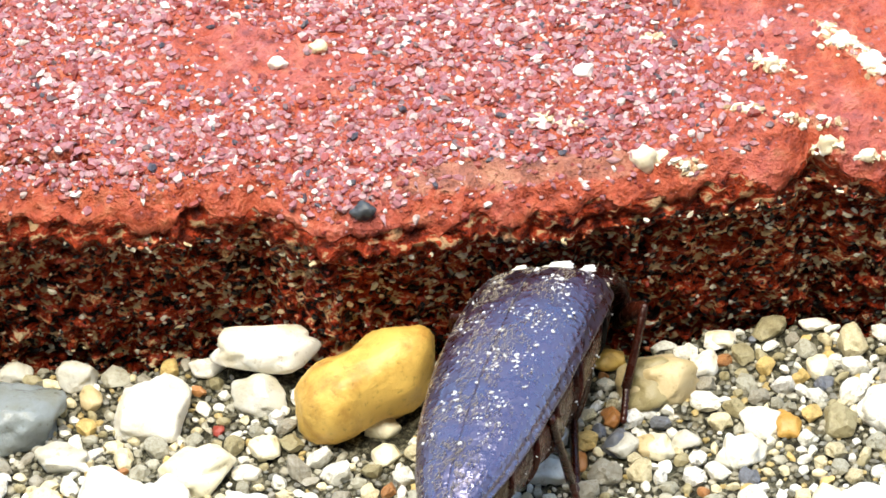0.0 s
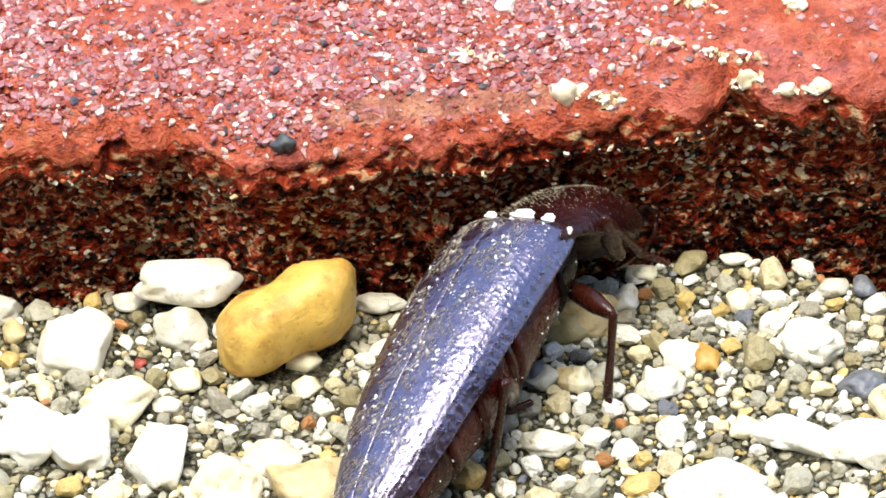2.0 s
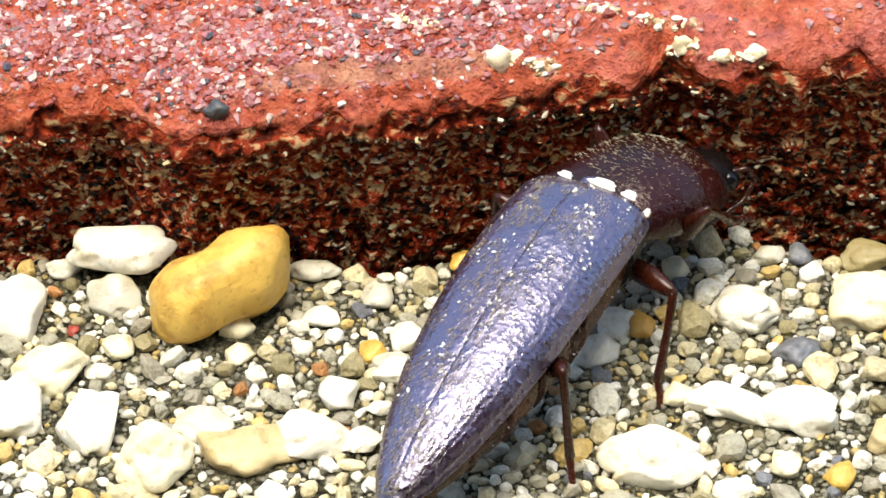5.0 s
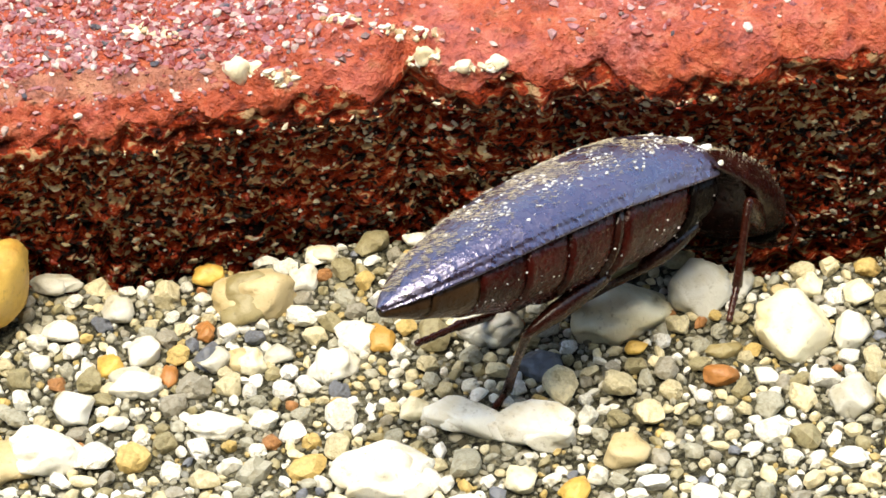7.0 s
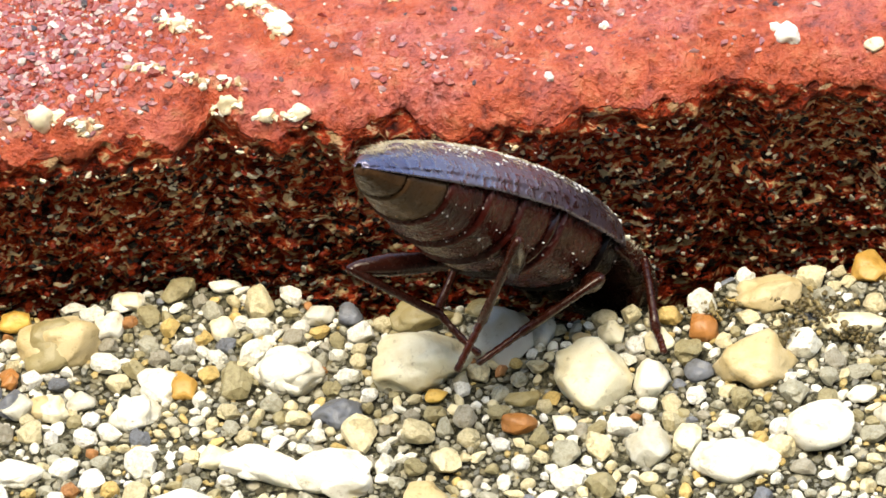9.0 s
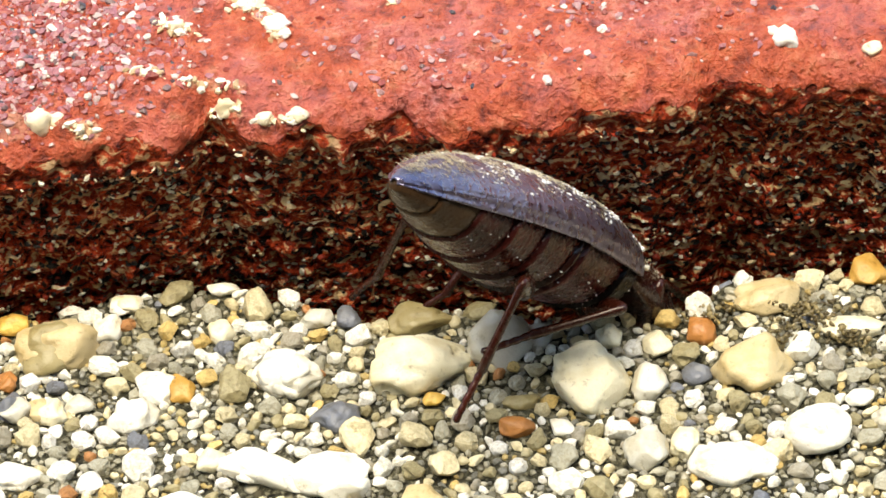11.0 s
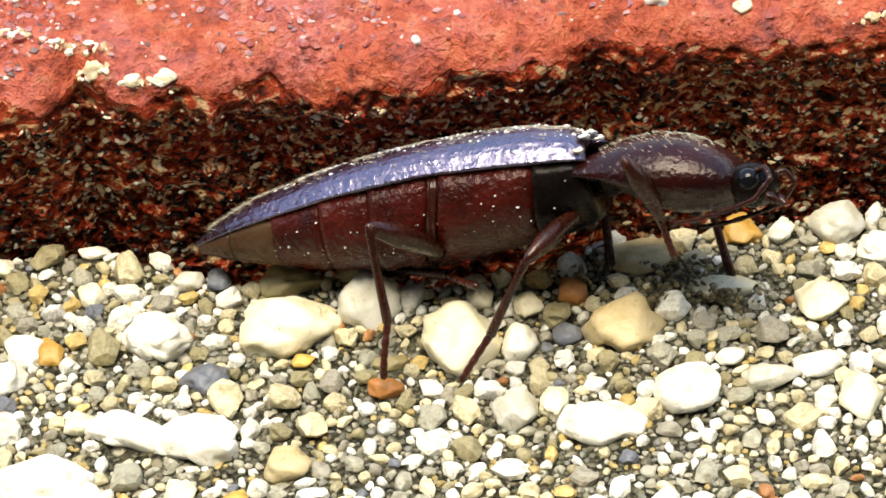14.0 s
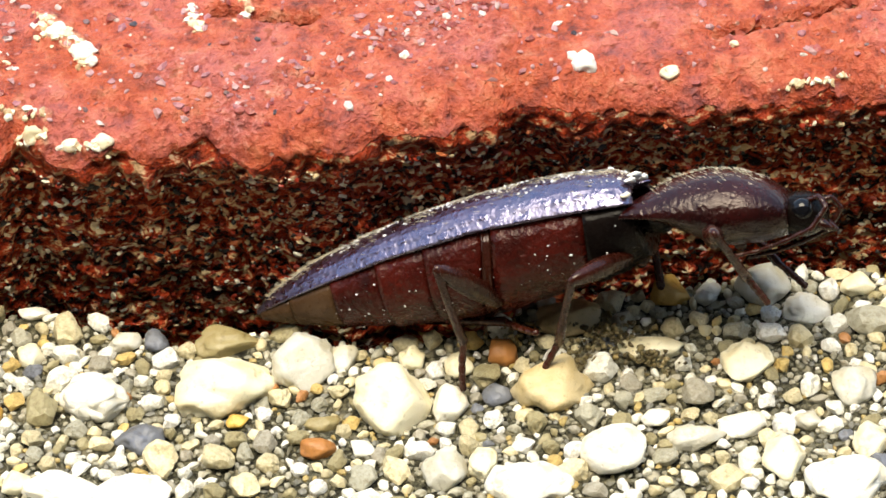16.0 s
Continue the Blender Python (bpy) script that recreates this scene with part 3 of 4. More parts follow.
def yellow_pebble():
    """Two-lobed ochre pebble that leans on the brick."""
    v, f = pebble_shape(4, 77, 0.16, 0.05, -0.1)
    out = []
    for a, b, h in v:
        waist = 1 - 0.24 * math.exp(-((a + 0.02) / 0.3) ** 2)
        fat = 1.0 + 0.10 * a
        out.append((a * 2.62, b * 1.58 * waist * fat + 0.16 * a * a, h * 1.65 * waist * fat + 0.35 * a))
    t = radians(26)
    out = [(x * math.cos(t) - y * math.sin(t), x * math.sin(t) + y * math.cos(t), z) for x, y, z in out]
    ob = mesh_object("pebble", out, f, M_STONE["yellow"])
    ob.location = (-2.75 * MM, -2.8 * MM, 1.2 * MM)
    TAKEN.append((-2.7, -3.0, 2.0))
    return tagged(ob, "smooth two-lobed yellow-ochre pebble against the brick", "pebble", "large pebbles")


yellow_pebble()
stone(-5.80, -0.48, 1.64, 1.04, 6, "white", "smooth white oval pebble resting against the brick", 1.0)
stone(-9.64, -2.06, 1.35, 1.30, 0, "white", "rounded white quartz pebble set in mortar")
stone(-13.92, -2.07, 1.42, 1.50, 0, "glassy", "grey translucent quartz pebble set in mortar")
stone(-12.05, -0.22, 0.76, 0.67, 0, "grey")
stone(-14.07, 0.30, 0.69, 0.46, 0, "grey")
stone(-7.77, -0.14, 0.69, 0.42, -8, "white")
stone(-6.12, -1.90, 0.84, 0.79, 0, "grey")
stone(-11.60, -1.15, 0.47, 0.50, 0, "tan")
stone(-7.97, -1.81, 0.25, 0.42, 30, "white")
stone(-6.03, -4.15, 0.58, 0.63, 0, "cream")
stone(-8.27, -5.07, 1.31, 0.96, 10, "cream", "cream pebble with yellow stain among others")
stone(-6.68, -5.09, 0.55, 0.33, 0, "white")
stone(-12.56, -3.93, 0.82, 0.58, 0, "grey")
stone(-2.33, -3.40, 0.65, 0.56, 0, "cream")
stone(-2.29, -4.68, 0.49, 0.56, 0, "cream")
stone(-7.54, -2.94, 0.22, 0.29, 0, "red")
stone(2.65, -5.71, 0.62, 0.67, 0, "grey")
stone(-10.99, -6.28, 1.20, 1.30, 0, "white", "large white pebble set in grey mortar")
stone(-9.43, -6.83, 1.09, 1.17, 0, "white", "white pebble beside other large pebbles")
stone(-6.98, -7.66, 1.05, 1.55, 0, "white", "tall white pebble set in grey mortar")
stone(-4.91, -9.24, 1.24, 1.21, 0, "cream", "cream pebble set in grey mortar")
stone(-3.41, -7.89, 1.05, 0.71, 0, "grey")
stone(-2.12, -9.20, 1.67, 0.96, 0, "tan", "tan flat pebble set in grey mortar")
stone(0.12, -8.74, 0.87, 0.71, 0, "white")
stone(13.57, -4.35, 0.98, 1.00, 0, "white")
stone(8.82, -5.65, 0.65, 0.75, 0, "white")
stone(9.63, -4.46, 0.69, 0.67, 0, "white")
stone(10.33, -4.58, 0.47, 0.54, 0, "ochre")
stone(6.32, -2.43, 1.13, 0.96, 0, "olive", "olive-tan stone set in mortar near the brick")
stone(5.12, -4.99, 0.58, 0.58, 0, "slate")
stone(6.09, -5.21, 0.55, 0.58, 0, "tan")
stone(12.90, -8.52, 1.42, 0.71, -14, "white")
stone(14.96, -9.00, 1.31, 0.84, 0, "white")
stone(10.18, -10.64, 1.49, 0.96, 0, "white", "broad white pebble set in grey mortar")
stone(15.25, -6.24, 0.76, 0.58, 0, "slate")
stone(5.04, -7.90, 0.76, 0.46, 0, "white")
stone(2.15, -7.59, 0.51, 0.33, 0, "white")
stone(4.93, -3.61, 0.36, 0.38, 0, "orange")
stone(8.14, -1.41, 0.44, 0.42, 0, "white")
stone(8.76, -0.40, 0.47, 0.46, 0, "cream")
stone(11.72, 0.01, 0.55, 0.33, 0, "white")
stone(0.08, -1.03, 0.73, 0.50, 0, "grey")
stone(6.62, -2.25, 1.31, 1.13, 10, "tan", "tan triangular stone set in mortar")
stone(5.14, -1.05, 0.62, 0.46, 0, "yellow")
stone(8.07, -1.59, 0.55, 0.56, 0, "white")
stone(3.06, -4.55, 0.69, 0.63, 0, "white")
stone(1.97, -5.02, 0.47, 0.56, 0, "yellow")
stone(4.97, -3.86, 0.33, 0.38, 0, "orange")
stone(3.81, -5.61, 0.31, 0.42, 0, "orange")
stone(8.91, -5.77, 0.73, 0.75, 0, "white")
stone(9.69, -4.61, 0.62, 0.63, 0, "white")
stone(10.46, -4.83, 0.47, 0.54, 0, "ochre")
stone(13.86, -4.66, 0.91, 0.75, 0, "grey", "pale grey angular stone set in mortar")
stone(17.80, -4.35, 1.76, 1.25, 8, "cream", "big cream-white pebble set in mortar")
stone(20.52, -3.61, 1.05, 1.13, 0, "grey", "grey-tan angular stone set in mortar")
stone(23.15, -5.69, 1.24, 1.30, 0, "cream", "cream pebble with pitted face set in mortar")
stone(25.03, -5.75, 0.69, 0.75, 0, "white")
stone(0.81, -6.83, 0.69, 0.84, 0, "white")
stone(-0.09, -8.87, 1.16, 0.96, 0, "white")
stone(12.64, -8.44, 0.73, 0.58, 0, "white")
stone(13.77, -9.04, 0.76, 0.42, -15, "white")
stone(15.34, -9.21, 0.95, 0.79, 0, "white")
stone(10.47, -10.92, 1.42, 1.04, 0, "white", "white pebble set in mortar")
stone(17.63, -10.32, 0.65, 0.88, 0, "tan")
stone(14.39, -11.18, 0.51, 0.67, 0, "cream")
stone(16.07, -11.72, 0.58, 0.52, 0, "yellow")
stone(11.31, -8.00, 0.51, 0.58, 0, "cream")
stone(2.76, -6.01, 0.84, 0.63, 0, "white")
stone(5.28, -8.06, 0.80, 0.54, 0, "white")
stone(6.28, -5.34, 0.55, 0.58, 0, "cream")
stone(5.23, -5.10, 0.62, 0.58, 0, "grey")
stone(7.21, -4.90, 0.47, 0.50, 0, "grey")
stone(8.62, -0.41, 0.62, 0.42, 0, "white")
stone(0.45, -3.29, 0.62, 0.46, 0, "white")
stone(-0.25, -4.62, 0.36, 0.38, 0, "white")
stone(2.23, -2.44, 0.62, 0.54, 0, "grey")
stone(0.25, -1.00, 0.91, 0.38, 0, "grey")
stone(13.70, -4.39, 0.98, 1.04, 0, "white", "white rounded pebble set in mortar")
stone(15.43, -6.28, 0.62, 0.46, 10, "slate")
stone(20.79, -7.44, 0.62, 0.42, 0, "orange")
stone(26.84, -3.60, 0.62, 0.63, 0, "orange")
stone(28.31, -5.59, 1.20, 1.09, 0, "tan", "yellow-tan knobbly stone set in mortar")
stone(29.22, -2.35, 1.20, 0.71, 0, "tan", "rough tan stone beside the crevice")
stone(32.29, -1.34, 0.62, 0.67, 0, "ochre")
stone(35.38, -1.50, 0.95, 0.79, 0, "grey")
stone(33.60, -1.40, 0.44, 0.38, 0, "white")
stone(31.49, -3.91, 1.16, 0.58, 0, "cream")
stone(34.53, -4.99, 0.87, 0.75, 0, "cream")
stone(34.12, -7.56, 0.84, 0.52, 0, "white")
stone(31.47, -7.19, 0.49, 0.38, 0, "white")
stone(30.06, -8.65, 0.98, 1.04, 0, "white")
stone(32.59, -8.08, 0.84, 0.50, 0, "grey")
stone(27.31, -9.61, 1.38, 0.84, 0, "white", "white broad pebble set in mortar")
stone(24.72, -8.83, 0.76, 0.75, 0, "grey")
stone(25.96, -8.44, 0.55, 0.67, 0, "cream")
stone(22.18, -7.47, 0.40, 0.46, 0, "white")
stone(17.96, -2.07, 1.09, 0.58, 0, "olive")
stone(14.80, -1.64, 0.62, 0.46, 0, "grey")
stone(15.76, -1.81, 0.47, 0.42, 0, "slate")
stone(11.70, -2.20, 0.51, 0.54, 0, "cream")
stone(21.66, -3.38, 0.55, 0.63, 0, "grey")
stone(21.01, -6.33, 0.62, 0.38, 0, "olive")
stone(18.30, -5.91, 0.40, 0.33, 0, "yellow")
stone(29.53, -1.77, 0.36, 0.38, 0, "tan")
stone(25.45, -4.01, 0.47, 0.54, 0, "cream")
stone(26.60, -5.40, 0.62, 0.50, 0, "slate")
stone(23.96, -3.58, 0.47, 0.46, 0, "cream")
stone(22.98, -3.70, 0.36, 0.33, 0, "tan")
stone(35.59, -1.29, 0.65, 0.58, 0, "glassy")
stone(36.65, -2.55, 0.80, 0.63, 0, "white")
stone(38.47, -1.72, 0.65, 0.50, 0, "cream")
stone(37.69, -6.34, 0.73, 0.75, 0, "grey")
stone(38.03, -8.93, 0.65, 0.75, 0, "cream")
stone(37.12, -10.75, 1.31, 0.88, 0, "white")
stone(36.22, -7.65, 0.40, 0.42, 0, "grey")
stone(35.34, -9.32, 0.73, 0.92, 0, "cream")
stone(33.56, -1.57, 0.44, 0.42, 0, "grey")


# ---- the smaller stones between them ----
def fill_stones():
    rng = random.Random(11)
    cell = {}
    spots = []

    def free(x, y, r, pack):
        i, j = int(x // 2), int(y // 2)
        for a in (-1, 0, 1):
            for b in (-1, 0, 1):
                for px, py, pr in cell.get((i + a, j + b), ()):
                    if (px - x) ** 2 + (py - y) ** 2 < (pack * (pr + r)) ** 2:
                        return False
        return True

    def put(x, y, r):
        cell.setdefault((int(x // 2), int(y // 2)), []).append((x, y, r))

    for x, y, r in TAKEN:
        put(x, y, r)
    for tries, lo, hi, pack in ((700, 0.46, 0.62, 0.9), (4200, 0.30, 0.46, 0.88), (60000, 0.16, 0.30, 0.82), (120000, 0.09, 0.17, 0.74)):
        for _ in range(tries):
            x, y, r = rng.uniform(-29, 55), rng.uniform(-22, 0.4), rng.uniform(lo, hi)
            if y > GAP_EDGE(x) + 0.3 or not free(x, y, r * 0.95, pack):
                continue
            put(x, y, r)
            spots.append((x, y, r))
    return spots


def build_fill():
    spots = fill_stones()
    rng = random.Random(21)
    shown = [s for s in spots if s[2] >= 0.27 and -10 < s[0] < 36 and s[1] > -9.5]
    shown = sorted(shown, key=lambda s: -s[2])[:290]
    chosen = set(shown)
    meshes = []
    for i in range(12):
        v, f = pebble_shape(3, 400 + 17 * i, 0.6, 0.08, 0.8)
        me = bpy.data.meshes.new("stone")
        me.from_pydata([(a * MM, b * MM, c * 0.75 * MM) for a, b, c in v], [], f)
        me.materials.append(M_AGG)
        meshes.append(me)
    for x, y, r in shown:
        ob = new("stone", rng.choice(meshes))
        ob.parent = ground
        z = ground_height(x, y) + 0.3 * r
        ob.matrix_basis = Matrix.LocRotScale((x * MM, y * MM, z * MM), Euler((rng.uniform(-0.4, 0.4), rng.uniform(-0.4, 0.4), rng.uniform(0, 6.28))),
                                             (r * rng.uniform(0.9, 1.25), r * rng.uniform(0.8, 1.1), r * rng.uniform(0.85, 1.15)))
    rest = [(x, y, ground_height(x, y) + 0.2 * r, r) for x, y, r in spots if (x, y, r) not in chosen]
    scatter("gravel", ground, M_AGG_FINE, [s for s in rest if s[3] > 0.18], "mixed fine gravel", 2, 18, 41, 0.6, 0.8, 1.5, False, False)
    scatter("sand", ground, M_SAND, [s for s in rest if s[3] <= 0.18], "coarse sand grains", 1, 14, 43, 0.6, 0.6, 1.5, False, False)


build_fill()


def debris():
    """Olive-brown plant dust caught between the stones."""
    rng = random.Random(3)
    spots = []
    for cx, cy, rr, n in ((30.3, -3.4, 1.0, 150), (29.2, -4.6, 0.7, 60), (31.6, -4.6, 0.8, 70), (27.3, -3.0, 0.8, 50)):
        for _ in range(n):
            x, y = rng.gauss(cx, rr * 0.55), rng.gauss(cy, rr * 0.4)
            spots.append((x, y, max(ground_height(x, y), -0.4) + rng.uniform(0.15, 0.6), rng.uniform(0.04, 0.12)))
    return scatter("plant_dust", ground, M_DEBRIS, spots, "olive-brown plant dust", 1, 8, 77, 0.8, 0.3, 2.2)


debris()

# ---- the beetle (click beetle): x forward, y to its left, z up through the back; origin at the middle of the wing cases' front ----
BODY = 13.3
half_width = knots([(-13.3, 0.12), (-12.8, 0.5), (-12, 0.94), (-10.5, 1.47), (-8.5, 1.94), (-6, 2.22), (-4, 2.31), (-2, 2.31), (-0.6, 2.24), (-0.15, 2.1), (0, 1.85)])
top_line = knots([(-13.3, 0.02), (-12.5, 0.44), (-11, 0.9), (-9, 1.19), (-7, 1.33), (-5, 1.32), (-3, 1.22), (-1.5, 1.0), (-0.6, 0.74), (-0.2, 0.5), (0, 0.22)])
edge_line = knots([(-13.3, -0.12), (-11, -0.02), (-8, 0.08), (-5, 0.0), (-2.5, -0.3), (0, -0.65)])
belly_line = knots([(-13.3, -0.3), (-12.3, -0.75), (-11, -1.2), (-9, -1.8), (-7, -2.2), (-5, -2.42), (-3, -2.5), (-1, -2.45), (0, -2.2)])


def beetle_root():
    ob = new("beetle")
    ob.empty_display_size = 0.002
    return tagged(ob, "dark glossy brown click beetle walking beside the brick", "beetle")


def wing_case(sign, parent):
    """One elytron: a curved shell with nine fine grooves and a rolled edge."""
    nu, nt = 80, 64
    outer, inner = [], []
    for i in range(nu):
        x = -BODY + BODY * (i / (nu - 1)) ** 0.96
        w, zt, ze = half_width(x), top_line(x), edge_line(x)
        fade = smooth_step(-12.8, -11, x) * smooth_step(0, -0.8, x)
        for j in range(nt):
            s = j / (nt - 1)
            a = s * math.pi / 2
            y = w * math.sin(a) ** 0.92
            z = ze + (zt - ze) * math.cos(a) ** 0.85
            groove = 0.010 * fade * (0.5 - 0.5 * math.cos(2 * math.pi * s * 9)) - 0.008
            puncture = 0.006 * fade * math.sin(x * 22) * (0.5 + 0.5 * math.cos(2 * math.pi * s * 9))
            seam = -0.006 * math.exp(-(s / 0.02) ** 2)
            rim = 0.06 * math.exp(-((1 - s) / 0.05) ** 2)
            k = 1 + (groove + puncture) / max(w, 0.6) + rim / max(w, 0.6)
            outer.append((x, sign * (y * k + 0.003), ze + (z - ze) * k + seam))
            inner.append((x, sign * (y * 0.9 + 0.003), ze + (z - ze) * 0.86 - 0.04))
    faces = grid_faces(nu, nt)
    n = len(outer)
    back = [tuple(n + k for k in f[::-1]) for f in faces]
    edge = []
    loop = [j for j in range(nt)] + [i * nt + nt - 1 for i in range(1, nu)] + [(nu - 1) * nt + j for j in range(nt - 2, -1, -1)] + [i * nt for i in range(nu - 2, 0, -1)]
    for a, b in zip(loop, loop[1:] + loop[:1]):
        edge.append((b, a, n + a, n + b))
    allf = faces + back + edge
    if sign > 0:
        allf = [f[::-1] for f in allf]
    return mesh_object("wing_case", outer + inner, allf, M_ELYTRA, parent)


belly_lean = knots([(-13.3, 0.0), (-10.3, 0.15), (-8.6, 0.25), (-6.9, 0.4), (-4.9, 0.95), (-4.2, 0.6), (-1.6, 0.55), (-0.1, 0.2)])


def belly_ring(x, grow=1.0, n=28):
    w, ze, zb = half_width(x) * 0.95, edge_line(x) - 0.02, belly_line(x)
    lean = belly_lean(x)
    ring = []
    for j in range(n):
        a = math.pi * j / (n - 1)
        ring.append((x - lean * math.sin(a), w * grow * math.cos(a), ze + (zb - ze) * grow * math.sin(a) ** 0.75))
    for j in range(1, n - 1):
        a = math.pi * j / (n - 1)
        ring.append((x, -w * 0.9 * math.cos(a), ze + 0.15 * math.sin(a)))
    return ring


def belly_segment(name, x0, x1, parent, material, label=""):
    rings = []
    m = 12
    for i in range(m):
        s = i / (m - 1)
        x = x0 + (x1 - x0) * s
        lip = 1.0 + 0.035 * math.exp(-(s / 0.16) ** 2) - 0.03 * math.exp(-((1 - s) / 0.12) ** 2)
        rings.append(belly_ring(x, lip))
    v, f = loft(rings)
    return mesh_object(name, v, [q[::-1] for q in f], material, parent, label)


def build_prothorax(parent):
    """Front body section with pointed rear corners; origin at its hinge."""
    w = knots([(-0.7, 1.95), (0.3, 2.1), (1.2, 2.15), (2.4, 2.1), (3.4, 1.85), (4.1, 1.5), (4.5, 1.2)])
    up = knots([(-0.7, 0.3), (0, 0.62), (0.8, 1.0), (1.8, 1.25), (2.8, 1.2), (3.6, 0.92), (4.2, 0.55), (4.5, 0.25)])
    down = knots([(-0.7, -0.3), (0, -0.36), (0.7, -0.55), (1.5, -0.95), (2.4, -1.2), (3.5, -1.1), (4.1, -0.95), (4.5, -0.75)])
    edge = knots([(-0.7, -0.35), (1, -0.3), (3, -0.25), (4.5, -0.2)])
    rings = []
    n = 48
    for i in range(34):
        x = -0.7 + 5.2 * i / 33
        ring = []
        for j in range(n):
            a = 2 * math.pi * j / n
            c, s = math.cos(a), math.sin(a)
            y = w(x) * math.copysign(abs(c) ** 0.85, c)
            z = edge(x) + (up(x) - edge(x)) * s ** 0.9 if s > 0 else edge(x) + (edge(x) - down(x)) * math.copysign(abs(s) ** 0.8, s)
            xx = x
            if x < 0.5:      # rear corners reach back, the middle is cut in
                xx = x - 0.75 * abs(c) ** 6 * (0.5 - x) / 1.2 + 0.35 * (1 - abs(c)) * (0.5 - x) / 1.2
            ring.append((xx, y * (1 + 0.04 * abs(c) ** 8), z))
        rings.append(ring)
    v, f = loft(rings)
    ob = mesh_object("prothorax", v, [q[::-1] for q in f], M_PRONOTUM, parent, "dark red-brown convex pronotum")
    return ob


def ellipsoid(name, centre, radii, material, parent, label="", level=3, lump=0.0):
    v, f = pebble_shape(level, 9, lump, 0.0, -0.55) if lump else BALLS[level]
    return mesh_object(name, [(a * radii[0] + centre[0], b * radii[1] + centre[1], c * radii[2] + centre[2]) for a, b, c in v], f, material, parent, label)


def antenna(sign, parent):
    """Eleven small joints laid back along the side."""
    pts, rad = [], []
    path = [(5.0, 0.6, 0.1), (5.5, 0.85, 0.25), (5.75, 1.05, -0.1), (5.3, 1.15, -0.75), (4.5, 1.15, -1.1), (3.6, 1.15, -1.4), (2.6, 1.2, -1.6)]
    for i in range(45):
        s = i / 44
        k = min(int(s * 6), 5)
        a, b = Vector(path[k]), Vector(path[k + 1])
        p = a.lerp(b, s * 6 - k)
        pts.append((p.x, sign * p.y, p.z))
        rad.append(0.085 - 0.03 * s + 0.025 * abs(math.sin(s * math.pi * 11)))
    v, f = tube(pts, rad, 8)
    return mesh_object("antenna", v, f, M_LEG, parent, "thin brown jointed antenna")


def hairs(name, parent, spots, material, length, seed):
    """Short bristles, joined."""
    rng = random.Random(seed)
    vs, fs = [], []
    for p, d in spots:
        p, d = Vector(p), Vector(d).normalized()
        s = d.orthogonal().normalized() * 0.009
        u = s.cross(d)
        b = len(vs)
        tip = p + d * length * rng.uniform(0.6, 1.2)
        vs += [tuple(p + s), tuple(p - s * 0.5 + u * 0.9), tuple(p - s * 0.5 - u * 0.9), tuple(tip)]
        fs += [(b, b + 1, b + 3), (b + 1, b + 2, b + 3), (b + 2, b, b + 3)]
    ob = mesh_object(name, vs, fs, material, parent)
    return tagged(ob, "pale short hairs", kind="stuff")


def build_leg(name, femur, tibia, tarsus, parent):
    """Thigh along +x with the shin and foot as one jointed sub-part."""
    v, f = tube([(-0.25, 0, 0), (0, 0, 0.02), (femur * 0.3, 0, 0.06), (femur * 0.6, 0, 0.06), (femur * 0.92, 0, 0.02), (femur + 0.12, 0, 0)],
                [(0.15, 0.15), (0.22, 0.26), (0.3, 0.36), (0.32, 0.38), (0.2, 0.24), (0.08, 0.1)], 14)
    thigh = mesh_object(name, v, f, M_LEG, parent)
    pts = [(-0.1, 0, 0), (0.1, 0, 0), (tibia * 0.4, 0, 0.03), (tibia * 0.8, 0, 0.02), (tibia, 0, 0)]
    rad = [0.1, 0.15, 0.13, 0.15, 0.17]
    for i in range(1, 26):
        s = i / 25
        pts.append((tibia + tarsus * (s - 0.12 * s * s), 0, 0.5 * s * tarsus * (1 - 0.35 * s)))
        rad.append(0.1 + 0.03 * abs(math.sin(s * math.pi * 5)) * (1 - 0.35 * s) if i < 25 else 0.03)
    v, f = tube(pts, rad, 10)
    shin = mesh_object("shin", v, f, M_LEG, thigh, "thin chestnut shin with a jointed foot")
    return thigh, shin


beetle = beetle_root()
for side_sign in (1, -1):
    wing_case(side_sign, beetle)
SEGS = [-13.2, -11.9, -10.3, -8.6, -6.9, -4.9]
for seg_a, seg_b in zip(SEGS, SEGS[1:]):
    belly_segment("belly_plate", seg_a, seg_b - 0.03, beetle, M_TAIL_PLATE if seg_a < -10.5 else M_BELLY, "olive-brown tail plate" if seg_a < -10.5 else "")
belly_segment("hind_breast_plate", -4.55, -1.6, beetle, M_BELLY, "red-brown breast plate")
# black here paints the deep shade of the gap behind the pronotum
belly_segment("middle_breast_plate", -1.57, -0.1, beetle, M_HEAD, "breast plate blackened as the shaded gap")
ellipsoid("scutellum", (0.0, 0, 0.06), (0.42, 0.4, 0.1), M_ELYTRA, beetle)

belly_segment("hind_hip_plate", -4.86, -4.6, beetle, M_LEG)
# the neck is black too, for the shade in that gap
ellipsoid("neck", (0.25, 0, -0.98), (0.65, 1.1, 0.68), M_HEAD, beetle, "neck joint blackened as the shaded gap")
prothorax = build_prothorax(beetle)
ellipsoid("head", (4.75, 0, -0.25), (0.85, 1.0, 0.72), M_HEAD, prothorax, "black shiny head")
for side_sign in (1, -1):
    ellipsoid("eye", (4.9, side_sign * 0.72, -0.15), (0.38, 0.34, 0.38), M_EYE, prothorax, "round glossy black eye")
    antenna(side_sign, prothorax)
    v_jaw, f_jaw = tube([(5.3, side_sign * 0.35, -0.5), (5.6, side_sign * 0.35, -0.68), (5.85, side_sign * 0.1, -0.8)], [0.2, 0.15, 0.05], 8)
    mesh_object("jaw", v_jaw, f_jaw, M_LEG, prothorax)


